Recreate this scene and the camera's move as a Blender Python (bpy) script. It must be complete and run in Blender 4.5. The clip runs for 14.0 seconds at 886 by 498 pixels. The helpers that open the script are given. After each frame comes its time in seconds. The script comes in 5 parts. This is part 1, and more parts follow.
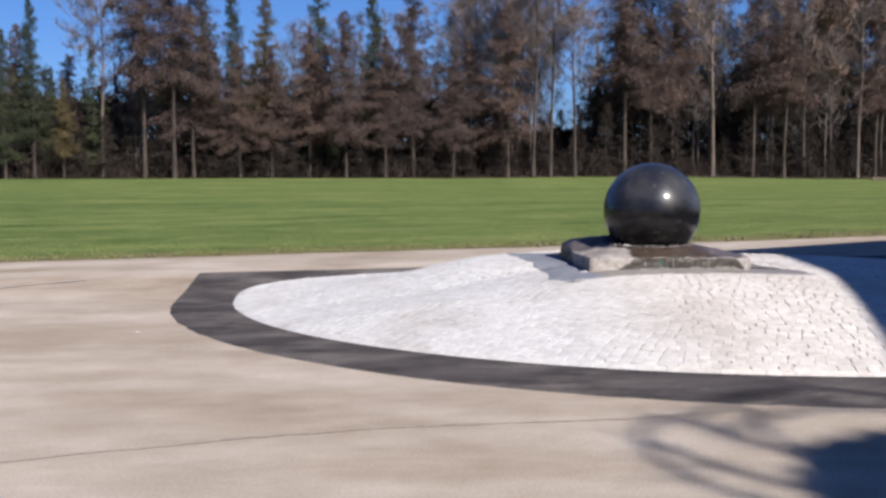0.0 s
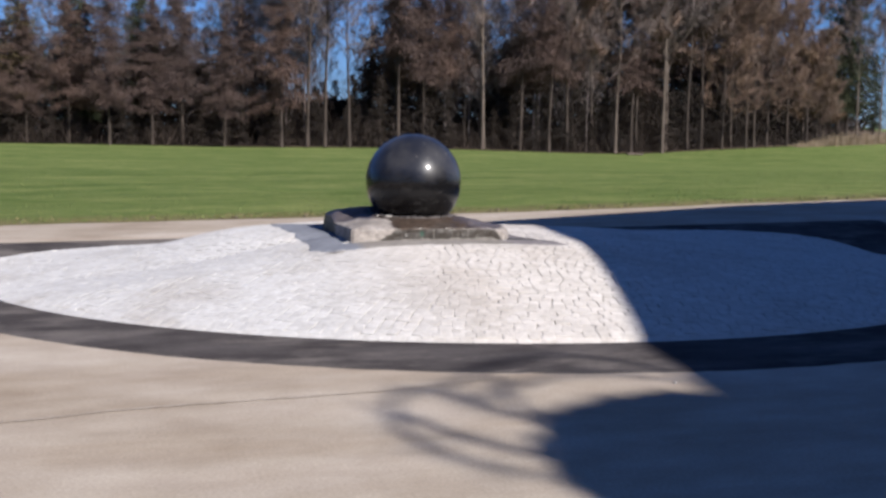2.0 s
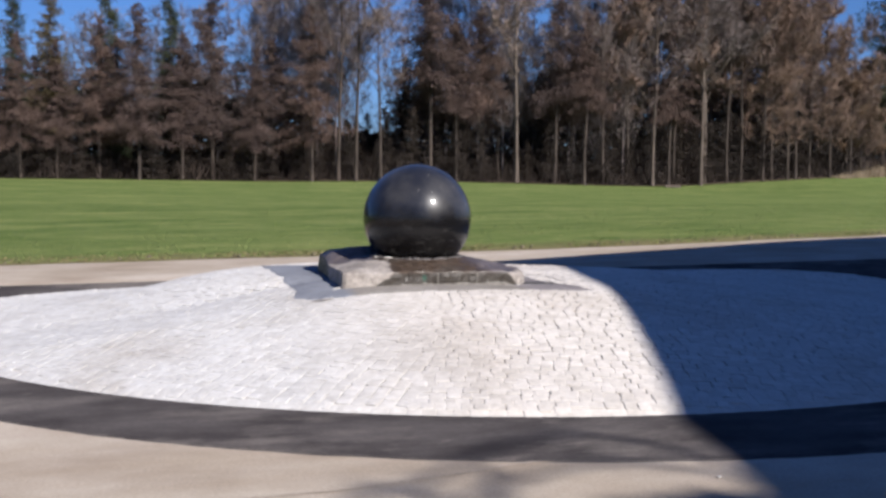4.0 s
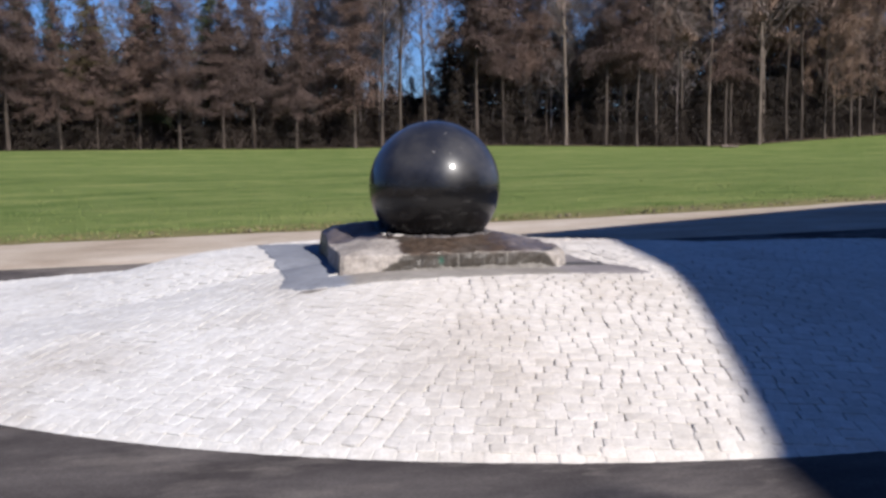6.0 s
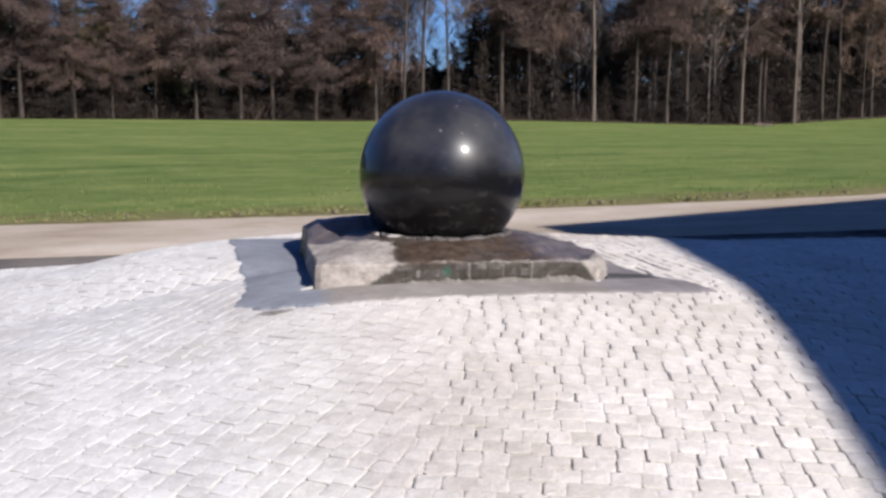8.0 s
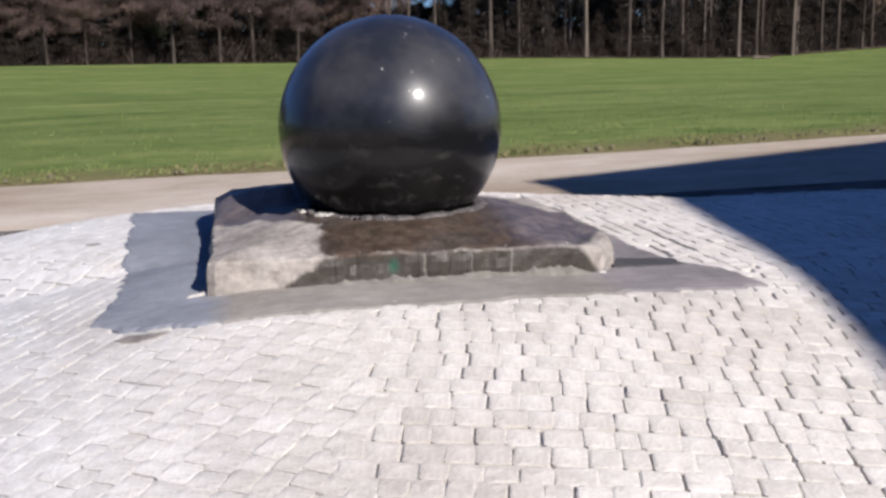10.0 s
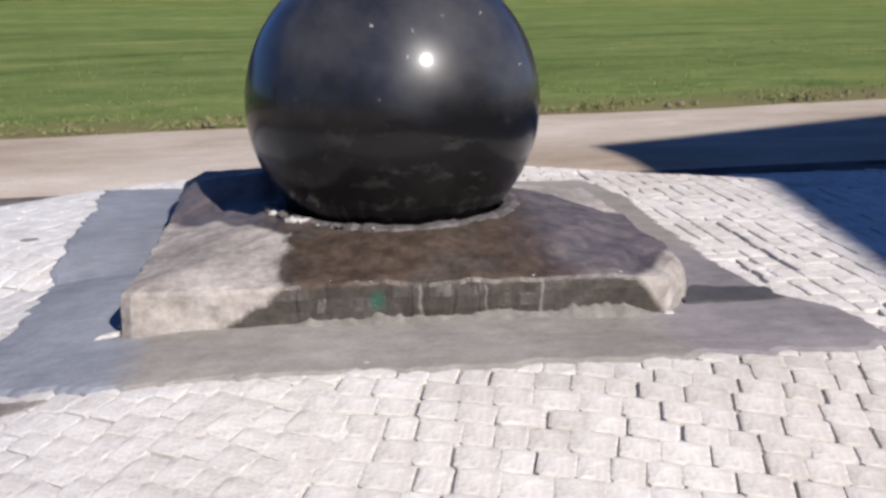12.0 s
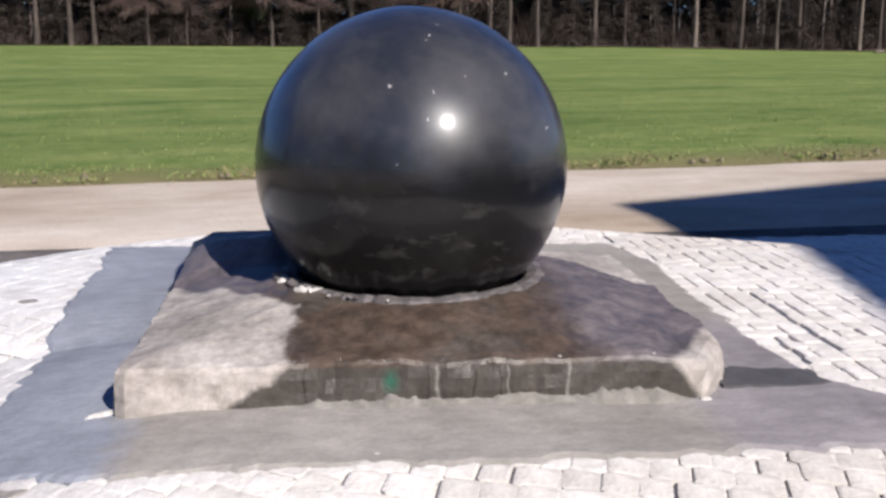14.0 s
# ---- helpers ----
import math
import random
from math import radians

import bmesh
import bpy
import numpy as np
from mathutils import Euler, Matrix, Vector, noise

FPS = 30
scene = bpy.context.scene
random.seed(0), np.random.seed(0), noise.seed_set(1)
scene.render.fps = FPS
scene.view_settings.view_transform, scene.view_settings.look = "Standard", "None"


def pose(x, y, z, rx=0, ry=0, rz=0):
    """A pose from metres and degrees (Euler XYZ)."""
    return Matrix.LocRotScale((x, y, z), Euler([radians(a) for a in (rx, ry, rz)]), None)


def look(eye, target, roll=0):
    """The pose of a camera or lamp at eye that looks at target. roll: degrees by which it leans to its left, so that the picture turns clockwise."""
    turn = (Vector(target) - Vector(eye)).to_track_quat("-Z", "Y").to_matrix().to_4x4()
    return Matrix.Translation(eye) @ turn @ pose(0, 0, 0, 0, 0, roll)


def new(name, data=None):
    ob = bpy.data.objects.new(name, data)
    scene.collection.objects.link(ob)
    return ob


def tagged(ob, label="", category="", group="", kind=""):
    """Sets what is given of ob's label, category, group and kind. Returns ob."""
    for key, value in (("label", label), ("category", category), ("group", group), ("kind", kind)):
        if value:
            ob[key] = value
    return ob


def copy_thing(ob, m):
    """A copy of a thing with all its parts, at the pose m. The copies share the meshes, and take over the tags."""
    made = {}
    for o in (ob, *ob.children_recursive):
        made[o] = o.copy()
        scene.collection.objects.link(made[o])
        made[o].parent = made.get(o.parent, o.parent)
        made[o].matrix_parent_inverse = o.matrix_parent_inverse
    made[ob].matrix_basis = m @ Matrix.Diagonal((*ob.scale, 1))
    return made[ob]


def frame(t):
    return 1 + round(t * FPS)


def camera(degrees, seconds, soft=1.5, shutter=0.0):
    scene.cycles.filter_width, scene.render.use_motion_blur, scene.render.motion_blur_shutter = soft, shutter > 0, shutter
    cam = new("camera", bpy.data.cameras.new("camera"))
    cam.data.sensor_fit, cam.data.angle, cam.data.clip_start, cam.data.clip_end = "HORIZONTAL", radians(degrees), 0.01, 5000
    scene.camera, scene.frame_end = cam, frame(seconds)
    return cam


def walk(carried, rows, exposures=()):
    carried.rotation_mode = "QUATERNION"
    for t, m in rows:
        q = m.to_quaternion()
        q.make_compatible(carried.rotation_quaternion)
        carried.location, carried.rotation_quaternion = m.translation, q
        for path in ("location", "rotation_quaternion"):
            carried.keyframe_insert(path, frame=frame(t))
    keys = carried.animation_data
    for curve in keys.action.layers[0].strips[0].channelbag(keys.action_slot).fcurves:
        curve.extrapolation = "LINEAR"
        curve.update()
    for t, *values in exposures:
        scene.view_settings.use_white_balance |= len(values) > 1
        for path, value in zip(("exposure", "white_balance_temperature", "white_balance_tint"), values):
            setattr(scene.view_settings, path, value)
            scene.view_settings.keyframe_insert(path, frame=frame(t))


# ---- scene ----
cam = camera(46.8, 14.0, soft=3.0)
EXPOSURES = [(0.0, 0.88, 4900, 10), (2.0, 0.80, 4900, 10), (5.0, 0.87, 4900, 10), (9.5, 0.83, 4900, 10), (12.6, 0.81, 4900, 10), (13.0, 0.90, 4900, 10), (13.4, 1.19, 4900, 10), (14.0, 1.06, 4900, 10)]
PATH = [
    (0, (-1.0, -0.018, 1.496), (-0.834, 1.97, 1.354), -0.2),
    (0.5, (-0.993, -0.034, 1.498), (-0.705, 1.942, 1.37), -0.2),
    (1, (-0.967, -0.025, 1.499), (-0.536, 1.925, 1.379), -0.5),
    (1.5, (-0.93, 0.038, 1.486), (-0.394, 1.958, 1.323), -0.1),
    (2, (-0.806, 0.119, 1.486), (-0.215, 2.02, 1.289), 0.8),
    (2.5, (-0.672, 0.294, 1.483), (-0.157, 2.217, 1.293), 1.1),
    (2.7, (-0.618, 0.381, 1.483), (-0.087, 2.301, 1.301), 0.9),
    (5, (0.283, 2.206, 1.434), (0.757, 4.145, 1.31), -0.5),
    (5.5, (0.429, 2.587, 1.407), (0.773, 4.547, 1.203), -0.0),
    (6, (0.586, 3.041, 1.429), (1.008, 4.986, 1.229), -0.6),
    (6.5, (0.764, 3.457, 1.438), (1.089, 5.415, 1.187), 0.1),
    (7, (0.88, 3.891, 1.471), (1.252, 5.842, 1.236), 0.6),
    (9.3, (1.396, 5.806, 1.42), (1.769, 7.752, 1.147), 0.1),
    (9.5, (1.471, 5.971, 1.425), (1.849, 7.917, 1.152), 0.2),
    (10, (1.583, 6.369, 1.424), (1.967, 8.298, 1.059), -0.9),
    (10.5, (1.732, 6.715, 1.448), (1.99, 8.663, 1.075), -1.1),
    (11, (1.823, 7.078, 1.449), (2.156, 9.012, 1.064), -0.4),
    (11.5, (1.913, 7.314, 1.455), (2.278, 9.228, 1.007), -1.7),
    (12, (2.055, 7.544, 1.48), (2.281, 9.472, 0.998), -0.5),
    (12.5, (2.114, 7.673, 1.494), (2.276, 9.618, 1.06), 0.8),
    (13, (2.091, 7.726, 1.515), (2.285, 9.687, 1.176), 0.3),
    (13.5, (2.08, 7.76, 1.514), (2.273, 9.719, 1.162), 0.0),
    (14, (2.075, 7.781, 1.508), (2.27, 9.733, 1.117), 0.2),
]
walk(cam, [(t, look(eye, target, roll)) for t, eye, target, roll in PATH], EXPOSURES)

# ---- world, sun, exposure ----
SUN_DIR = Vector((0.352, -0.742, 0.572)).normalized()
world = bpy.data.worlds.new("world")
scene.world = world
world.use_nodes = True
wn = world.node_tree
sky = wn.nodes.new("ShaderNodeTexSky")
sky.sky_type = "NISHITA"
sky.sun_disc = False
sky.sun_elevation = math.asin(SUN_DIR.z)
sky.sun_rotation = math.atan2(SUN_DIR.x, SUN_DIR.y)
sky.air_density, sky.dust_density, sky.ozone_density = 1.0, 0.3, 2.8
wn.nodes["Background"].inputs["Strength"].default_value = 0.0292
tint = wn.nodes.new("ShaderNodeMix")
tint.data_type, tint.blend_type = "RGBA", "MULTIPLY"
tint.inputs[0].default_value, tint.inputs[7].default_value = 1.0, (1.0, 1.08, 1.38, 1)
wn.links.new(sky.outputs["Color"], tint.inputs[6])
wn.links.new(tint.outputs[2], wn.nodes["Background"].inputs["Color"])
lamp = bpy.data.lights.new("sun", "SUN")
lamp.energy, lamp.angle, lamp.color = 5.4, radians(0.6), (1.0, 0.775, 0.53)
sun = new("sun", lamp)
sun.matrix_world = look(Vector((0, 0, 30)) + SUN_DIR * 40, Vector((0, 0, 30)))


# ---- materials ----
def mat(name):
    m = bpy.data.materials.new(name)
    m.use_nodes = True
    nt = m.node_tree
    return m, nt, nt.nodes["Principled BSDF"]


def node(nt, kind, **values):
    n = nt.nodes.new("ShaderNode" + kind)
    for key, value in values.items():
        n.inputs[key].default_value = value
    return n


def noise_tex(nt, scale, detail=4, rough=0.55, stretch=(1, 1, 1), source="Object"):
    tc = node(nt, "TexCoord")
    mp = node(nt, "Mapping", Scale=stretch)
    nt.links.new(tc.outputs[source], mp.inputs["Vector"])
    n = node(nt, "TexNoise", Scale=scale, Detail=detail, Roughness=rough)
    nt.links.new(mp.outputs["Vector"], n.inputs["Vector"])
    return n.outputs["Fac"]


def ramp(nt, fac, stops):
    r = nt.nodes.new("ShaderNodeValToRGB")
    el = r.color_ramp.elements
    while len(el) < len(stops):
        el.new(0.5)
    for e, (p, c) in zip(el, stops):
        e.position, e.color = p, (*c, 1) if len(c) == 3 else c
    nt.links.new(fac, r.inputs["Fac"])
    return r.outputs["Color"]


def mix(nt, fac, a, b, blend="MIX"):
    m = nt.nodes.new("ShaderNodeMix")
    m.data_type, m.blend_type = "RGBA", blend
    for sock, v in ((m.inputs[0], fac), (m.inputs[6], a), (m.inputs[7], b)):
        if isinstance(v, (int, float)):
            sock.default_value = v
        elif isinstance(v, tuple):
            sock.default_value = (*v, 1)
        else:
            nt.links.new(v, sock)
    return m.outputs[2]


def math_node(nt, op, a, b=0.0, clamp=False):
    n = nt.nodes.new("ShaderNodeMath")
    n.operation, n.use_clamp = op, clamp
    for sock, v in ((n.inputs[0], a), (n.inputs[1], b)):
        if isinstance(v, (int, float)):
            sock.default_value = v
        else:
            nt.links.new(v, sock)
    return n.outputs[0]


def bump(nt, bsdf, height, strength=0.3, distance=0.01):
    b = node(nt, "Bump", Strength=strength, Distance=distance)
    nt.links.new(height, b.inputs["Height"])
    nt.links.new(b.outputs["Normal"], bsdf.inputs["Normal"])


def set_color(nt, bsdf, color, rough=0.8):
    nt.links.new(color, bsdf.inputs["Base Color"])
    if isinstance(rough, (int, float)):
        bsdf.inputs["Roughness"].default_value = rough
    else:
        nt.links.new(rough, bsdf.inputs["Roughness"])


def mottled(name, low, high, scale, rough=0.85, grain=40.0, bump_d=0.004, stretch=(1, 1, 1), spread=(0.3, 0.7), grit=0.22):
    """A surface of two colours, mottled at a large and a fine scale."""
    m, nt, b = mat(name)
    big = noise_tex(nt, scale, 5, 0.6, stretch)
    fine = noise_tex(nt, grain, 4, 0.6, stretch)
    col = ramp(nt, big, [(spread[0], low), (spread[1], high)])
    dark = ramp(nt, fine, [(0.3, (1 - grit,) * 3), (0.7, (1 + grit / 2,) * 3)])
    set_color(nt, b, mix(nt, 1.0, col, dark, "MULTIPLY"), rough)
    b.inputs["Specular IOR Level"].default_value = 0.3
    bump(nt, b, fine, 0.4, bump_d)
    return m


def random_out(nt, whole):
    if whole:
        return node(nt, "ObjectInfo").outputs["Random"]
    return node(nt, "NewGeometry").outputs["Random Per Island"]


def make_cobble(name, whole):
    m, nt, b = mat(name)
    rnd = random_out(nt, whole)
    where = nt.nodes.new("ShaderNodeSeparateXYZ")
    spot = node(nt, "NewGeometry").outputs["Position"]
    nt.links.new(spot, where.inputs[0])
    stain = node(nt, "TexNoise", Scale=0.9, Detail=6, Roughness=0.66)
    nt.links.new(spot, stain.inputs["Vector"])
    warm = ramp(nt, rnd, [(0.0, (0.465, 0.438, 0.402)), (0.3, (0.50, 0.473, 0.438)), (0.8, (0.530, 0.502, 0.468)), (1.0, (0.56, 0.532, 0.498))])
    cool = ramp(nt, rnd, [(0.0, (0.445, 0.436, 0.424)), (0.3, (0.475, 0.468, 0.458)), (0.8, (0.50, 0.494, 0.485)), (1.0, (0.53, 0.523, 0.514))])
    side = math_node(nt, "ADD", where.outputs[0], math_node(nt, "MULTIPLY", math_node(nt, "SUBTRACT", stain.outputs["Fac"], 0.5), 2.6))
    tint = mix(nt, math_node(nt, "MULTIPLY", math_node(nt, "SUBTRACT", side, 0.7), 0.8, True), cool, warm)
    tint = mix(nt, 1.0, tint, ramp(nt, stain.outputs["Fac"], [(0.34, (0.91, 0.885, 0.855)), (0.50, (1.05, 1.05, 1.05)), (0.66, (1.10, 1.10, 1.10))]), "MULTIPLY")
    place = "Object" if not whole else "Generated"
    fine = noise_tex(nt, 90 if not whole else 9, 5, 0.65, source=place)
    lump = noise_tex(nt, 17 if not whole else 1.7, 4, 0.6, source=place)
    col = mix(nt, 1.0, tint, ramp(nt, fine, [(0.32, (0.84, 0.84, 0.84)), (0.62, (1.06, 1.06, 1.06))]), "MULTIPLY")
    col = mix(nt, 1.0, col, ramp(nt, lump, [(0.3, (0.87, 0.86, 0.85)), (0.68, (1.06, 1.06, 1.06))]), "MULTIPLY")
    set_color(nt, b, col, 0.8)
    b.inputs["Specular IOR Level"].default_value = 0.25
    both = math_node(nt, "ADD", math_node(nt, "MULTIPLY", fine, 0.3), lump)
    bump(nt, b, both, 0.55, 0.012)
    return m


M_COBBLE = make_cobble("granite_cobble", False)
M_COBBLE_PIECE = make_cobble("granite_cobble_piece", True)
M_MORTAR = mottled("pale_joint_sand", (0.44, 0.415, 0.385), (0.56, 0.54, 0.51), 3.0, 0.9, 60)


def make_road():
    m, nt, b = mat("pale_worn_asphalt")
    patches = noise_tex(nt, 0.42, 6, 0.62, (1, 1.25, 1))
    streak = noise_tex(nt, 1.7, 5, 0.65, (0.8, 1.5, 1))
    fine = noise_tex(nt, 55, 4, 0.7)
    band = noise_tex(nt, 0.55, 5, 0.6, (0.30, 1.5, 1))
    col = ramp(nt, patches, [(0.3, (0.29, 0.242, 0.19)), (0.45, (0.37, 0.322, 0.263)), (0.56, (0.405, 0.357, 0.30)), (0.7, (0.46, 0.412, 0.358))])
    col = mix(nt, 1.0, col, ramp(nt, streak, [(0.3, (0.86, 0.84, 0.82)), (0.68, (1.07, 1.07, 1.06))]), "MULTIPLY")
    col = mix(nt, 1.0, col, ramp(nt, band, [(0.36, (0.86, 0.83, 0.79)), (0.52, (1.0, 1.0, 1.0)), (0.66, (1.10, 1.10, 1.11))]), "MULTIPLY")
    col = mix(nt, 1.0, col, ramp(nt, fine, [(0.3, (0.8, 0.8, 0.8)), (0.7, (1.12, 1.12, 1.12))]), "MULTIPLY")
    set_color(nt, b, col, 0.95)
    b.inputs["Specular IOR Level"].default_value = 0.03
    bump(nt, b, fine, 0.35, 0.004)
    return m


M_ROAD = make_road()


def make_asphalt():
    """New asphalt with trodden dust in long smears, thin scratches and a few dry pale tracks."""
    m, nt, b = mat("dark_new_asphalt")
    big = noise_tex(nt, 0.9, 5, 0.6, (1, 1.8, 1))
    smear = noise_tex(nt, 1.3, 6, 0.66, (0.8, 1.7, 1))
    track = noise_tex(nt, 2.6, 6, 0.72, (0.6, 1.9, 1))
    fine = noise_tex(nt, 70, 4, 0.6)
    col = ramp(nt, big, [(0.38, (0.048, 0.043, 0.043)), (0.64, (0.095, 0.086, 0.084))])
    col = mix(nt, ramp(nt, smear, [(0.50, (0, 0, 0)), (0.68, (0.7, 0.7, 0.7))]), col, (0.165, 0.148, 0.136))
    col = mix(nt, ramp(nt, track, [(0.60, (0, 0, 0)), (0.72, (0.55, 0.55, 0.55))]), col, (0.23, 0.205, 0.185))
    col = mix(nt, 1.0, col, ramp(nt, fine, [(0.3, (0.78, 0.78, 0.78)), (0.7, (1.12, 1.12, 1.12))]), "MULTIPLY")
    set_color(nt, b, col, 0.95)
    b.inputs["Specular IOR Level"].default_value = 0.03
    bump(nt, b, fine, 0.4, 0.006)
    return m


M_ASPHALT = make_asphalt()
M_CRACK = mottled("weathered_crack", (0.24, 0.20, 0.155), (0.39, 0.338, 0.28), 2.6, 0.9, 40)
M_DARK_CEMENT = mottled("dark_cement", (0.045, 0.043, 0.046), (0.075, 0.071, 0.074), 5.0, 0.85, 28, 0.003, grit=0.15)
M_MARK = mottled("worn_pale_marking", (0.42, 0.38, 0.33), (0.52, 0.48, 0.43), 2.0, 0.9, 40)


def make_cement():
    """Cement in three tones: blue-grey at left, beige, and violet-grey at front right, with soft borders."""
    m, nt, b = mat("smoothed_cement")
    sep = nt.nodes.new("ShaderNodeSeparateXYZ")
    nt.links.new(node(nt, "TexCoord").outputs["Object"], sep.inputs[0])
    x, y, z = sep.outputs
    wob = math_node(nt, "MULTIPLY", math_node(nt, "SUBTRACT", noise_tex(nt, 5.0, 4, 0.6), 0.5), 0.25)
    big = noise_tex(nt, 2.6, 5, 0.62)
    mid = noise_tex(nt, 11.0, 4, 0.6, (1, 1.8, 1))
    fine = noise_tex(nt, 60, 4, 0.65)
    beige = ramp(nt, big, [(0.3, (0.180, 0.165, 0.148)), (0.7, (0.275, 0.256, 0.232))])
    blue = ramp(nt, big, [(0.3, (0.160, 0.168, 0.196)), (0.7, (0.225, 0.235, 0.266))])
    violet = ramp(nt, big, [(0.3, (0.145, 0.133, 0.138)), (0.7, (0.235, 0.218, 0.220))])
    is_blue = math_node(nt, "MULTIPLY", math_node(nt, "SUBTRACT", math_node(nt, "ADD", 1.53, wob), x), 9.0, True)
    right = math_node(nt, "MULTIPLY", math_node(nt, "SUBTRACT", math_node(nt, "ADD", x, wob), 3.02), 8.0, True)
    near = math_node(nt, "MULTIPLY", math_node(nt, "SUBTRACT", 11.6, y), 3.0, True)
    col = mix(nt, is_blue, mix(nt, math_node(nt, "MULTIPLY", right, near), beige, violet), blue)
    col = mix(nt, 1.0, col, ramp(nt, mid, [(0.3, (0.86, 0.86, 0.86)), (0.7, (1.1, 1.1, 1.1))]), "MULTIPLY")
    col = mix(nt, 1.0, col, ramp(nt, fine, [(0.3, (0.88, 0.88, 0.88)), (0.7, (1.07, 1.07, 1.07))]), "MULTIPLY")
    set_color(nt, b, col, 0.9)
    b.inputs["Specular IOR Level"].default_value = 0.08
    bump(nt, b, mid, 0.45, 0.008)
    return m


M_CONCRETE = make_cement()
M_CRUMB = mottled("pale_lime_mortar", (0.30, 0.285, 0.265), (0.50, 0.48, 0.45), 20.0, 0.9, 90)
M_PATCH = mottled("grey_mortar_patch", (0.12, 0.11, 0.10), (0.27, 0.25, 0.23), 14.0, 0.9, 60)
M_SKIRT = mottled("beige_smeared_mortar", (0.125, 0.115, 0.10), (0.225, 0.21, 0.188), 9.0, 0.85, 50)
M_LITTER = mottled("leaf_litter", (0.05, 0.036, 0.025), (0.12, 0.085, 0.055), 0.8, 0.95, 6, 0.03)
M_SOIL = mottled("bare_soil", (0.085, 0.075, 0.045), (0.14, 0.12, 0.075), 1.5, 0.95, 30, 0.02)


def make_field():
    m, nt, b = mat("young_grass_field")
    rows = noise_tex(nt, 0.10, 5, 0.62, (0.35, 2.4, 1))
    patch = noise_tex(nt, 0.5, 5, 0.65, (0.6, 1.4, 1))
    fine = noise_tex(nt, 9, 5, 0.75, (1, 1, 1))
    col = ramp(nt, rows, [(0.3, (0.114, 0.150, 0.044)), (0.5, (0.146, 0.182, 0.056)), (0.72, (0.178, 0.208, 0.070))])
    col = mix(nt, 1.0, col, ramp(nt, patch, [(0.3, (0.68, 0.76, 0.66)), (0.7, (1.22, 1.15, 1.18))]), "MULTIPLY")
    col = mix(nt, 1.0, col, ramp(nt, fine, [(0.28, (0.75, 0.78, 0.73)), (0.72, (1.18, 1.15, 1.18))]), "MULTIPLY")
    tuft = noise_tex(nt, 1.5, 5, 0.7, (0.7, 1.3, 1))
    col = mix(nt, 1.0, col, ramp(nt, tuft, [(0.36, (0.70, 0.80, 0.66)), (0.5, (1.0, 1.0, 1.0)), (0.68, (1.14, 1.08, 1.12))]), "MULTIPLY")
    sep = nt.nodes.new("ShaderNodeSeparateXYZ")
    nt.links.new(node(nt, "TexCoord").outputs["Object"], sep.inputs[0])
    wander = math_node(nt, "MULTIPLY", math_node(nt, "SUBTRACT", noise_tex(nt, 0.35, 3), 0.5), 1.6)
    line = math_node(nt, "ADD", math_node(nt, "SUBTRACT", sep.outputs[1], math_node(nt, "MULTIPLY", sep.outputs[0], 0.25)), wander)
    for place, width, shade in ((28.6, 0.45, (0.55, 0.66, 0.54)), (33.5, 0.6, (0.68, 0.77, 0.66)), (24.2, 1.1, (1.12, 1.10, 1.15))):
        near = math_node(nt, "SUBTRACT", 1.0, math_node(nt, "DIVIDE", math_node(nt, "ABSOLUTE", math_node(nt, "SUBTRACT", line, place)), width), True)
        broken = math_node(nt, "MULTIPLY", near, ramp(nt, noise_tex(nt, 0.8, 3), [(0.35, (0.1, 0.1, 0.1)), (0.6, (1, 1, 1))]))
        col = mix(nt, broken, col, mix(nt, 1.0, col, shade, "MULTIPLY"))
    bend = math_node(nt, "MINIMUM", math_node(nt, "MAXIMUM", math_node(nt, "SUBTRACT", sep.outputs[0], 5.0), 0.0), 11.0)
    bow = math_node(nt, "ADD", math_node(nt, "MULTIPLY", math_node(nt, "MINIMUM", sep.outputs[0], 16.0), 0.03), math_node(nt, "MULTIPLY", math_node(nt, "POWER", bend, 2.0), 0.02))
    bow = math_node(nt, "ADD", bow, math_node(nt, "MULTIPLY", math_node(nt, "MAXIMUM", math_node(nt, "SUBTRACT", sep.outputs[0], 16.0), 0.0), 0.5))
    off = math_node(nt, "SUBTRACT", math_node(nt, "SUBTRACT", sep.outputs[1], bow), 17.6)
    off = math_node(nt, "ADD", off, math_node(nt, "MULTIPLY", math_node(nt, "SUBTRACT", noise_tex(nt, 1.3, 4, 0.65), 0.5), 1.1))
    verge = math_node(nt, "SUBTRACT", 1.0, math_node(nt, "MULTIPLY", math_node(nt, "SUBTRACT", off, 0.12), 1.05, True), True)
    col = mix(nt, math_node(nt, "MULTIPLY", verge, 0.8), col, (0.175, 0.146, 0.074))
    set_color(nt, b, col, 0.9)
    b.inputs["Specular IOR Level"].default_value = 0.05
    bump(nt, b, fine, 0.8, 0.08)
    return m


M_FIELD = make_field()


def island_mottled(name, stops, rough=0.8, translucent=0.0):
    m, nt, b = mat(name)
    rnd = random_out(nt, False)
    ob = node(nt, "ObjectInfo").outputs["Random"]
    col = ramp(nt, rnd, stops)
    col = mix(nt, 1.0, col, ramp(nt, ob, [(0.0, (0.78, 0.80, 0.84)), (1.0, (1.18, 1.12, 1.05))]), "MULTIPLY")
    set_color(nt, b, col, rough)
    b.inputs["Specular IOR Level"].default_value = 0.2
    return m


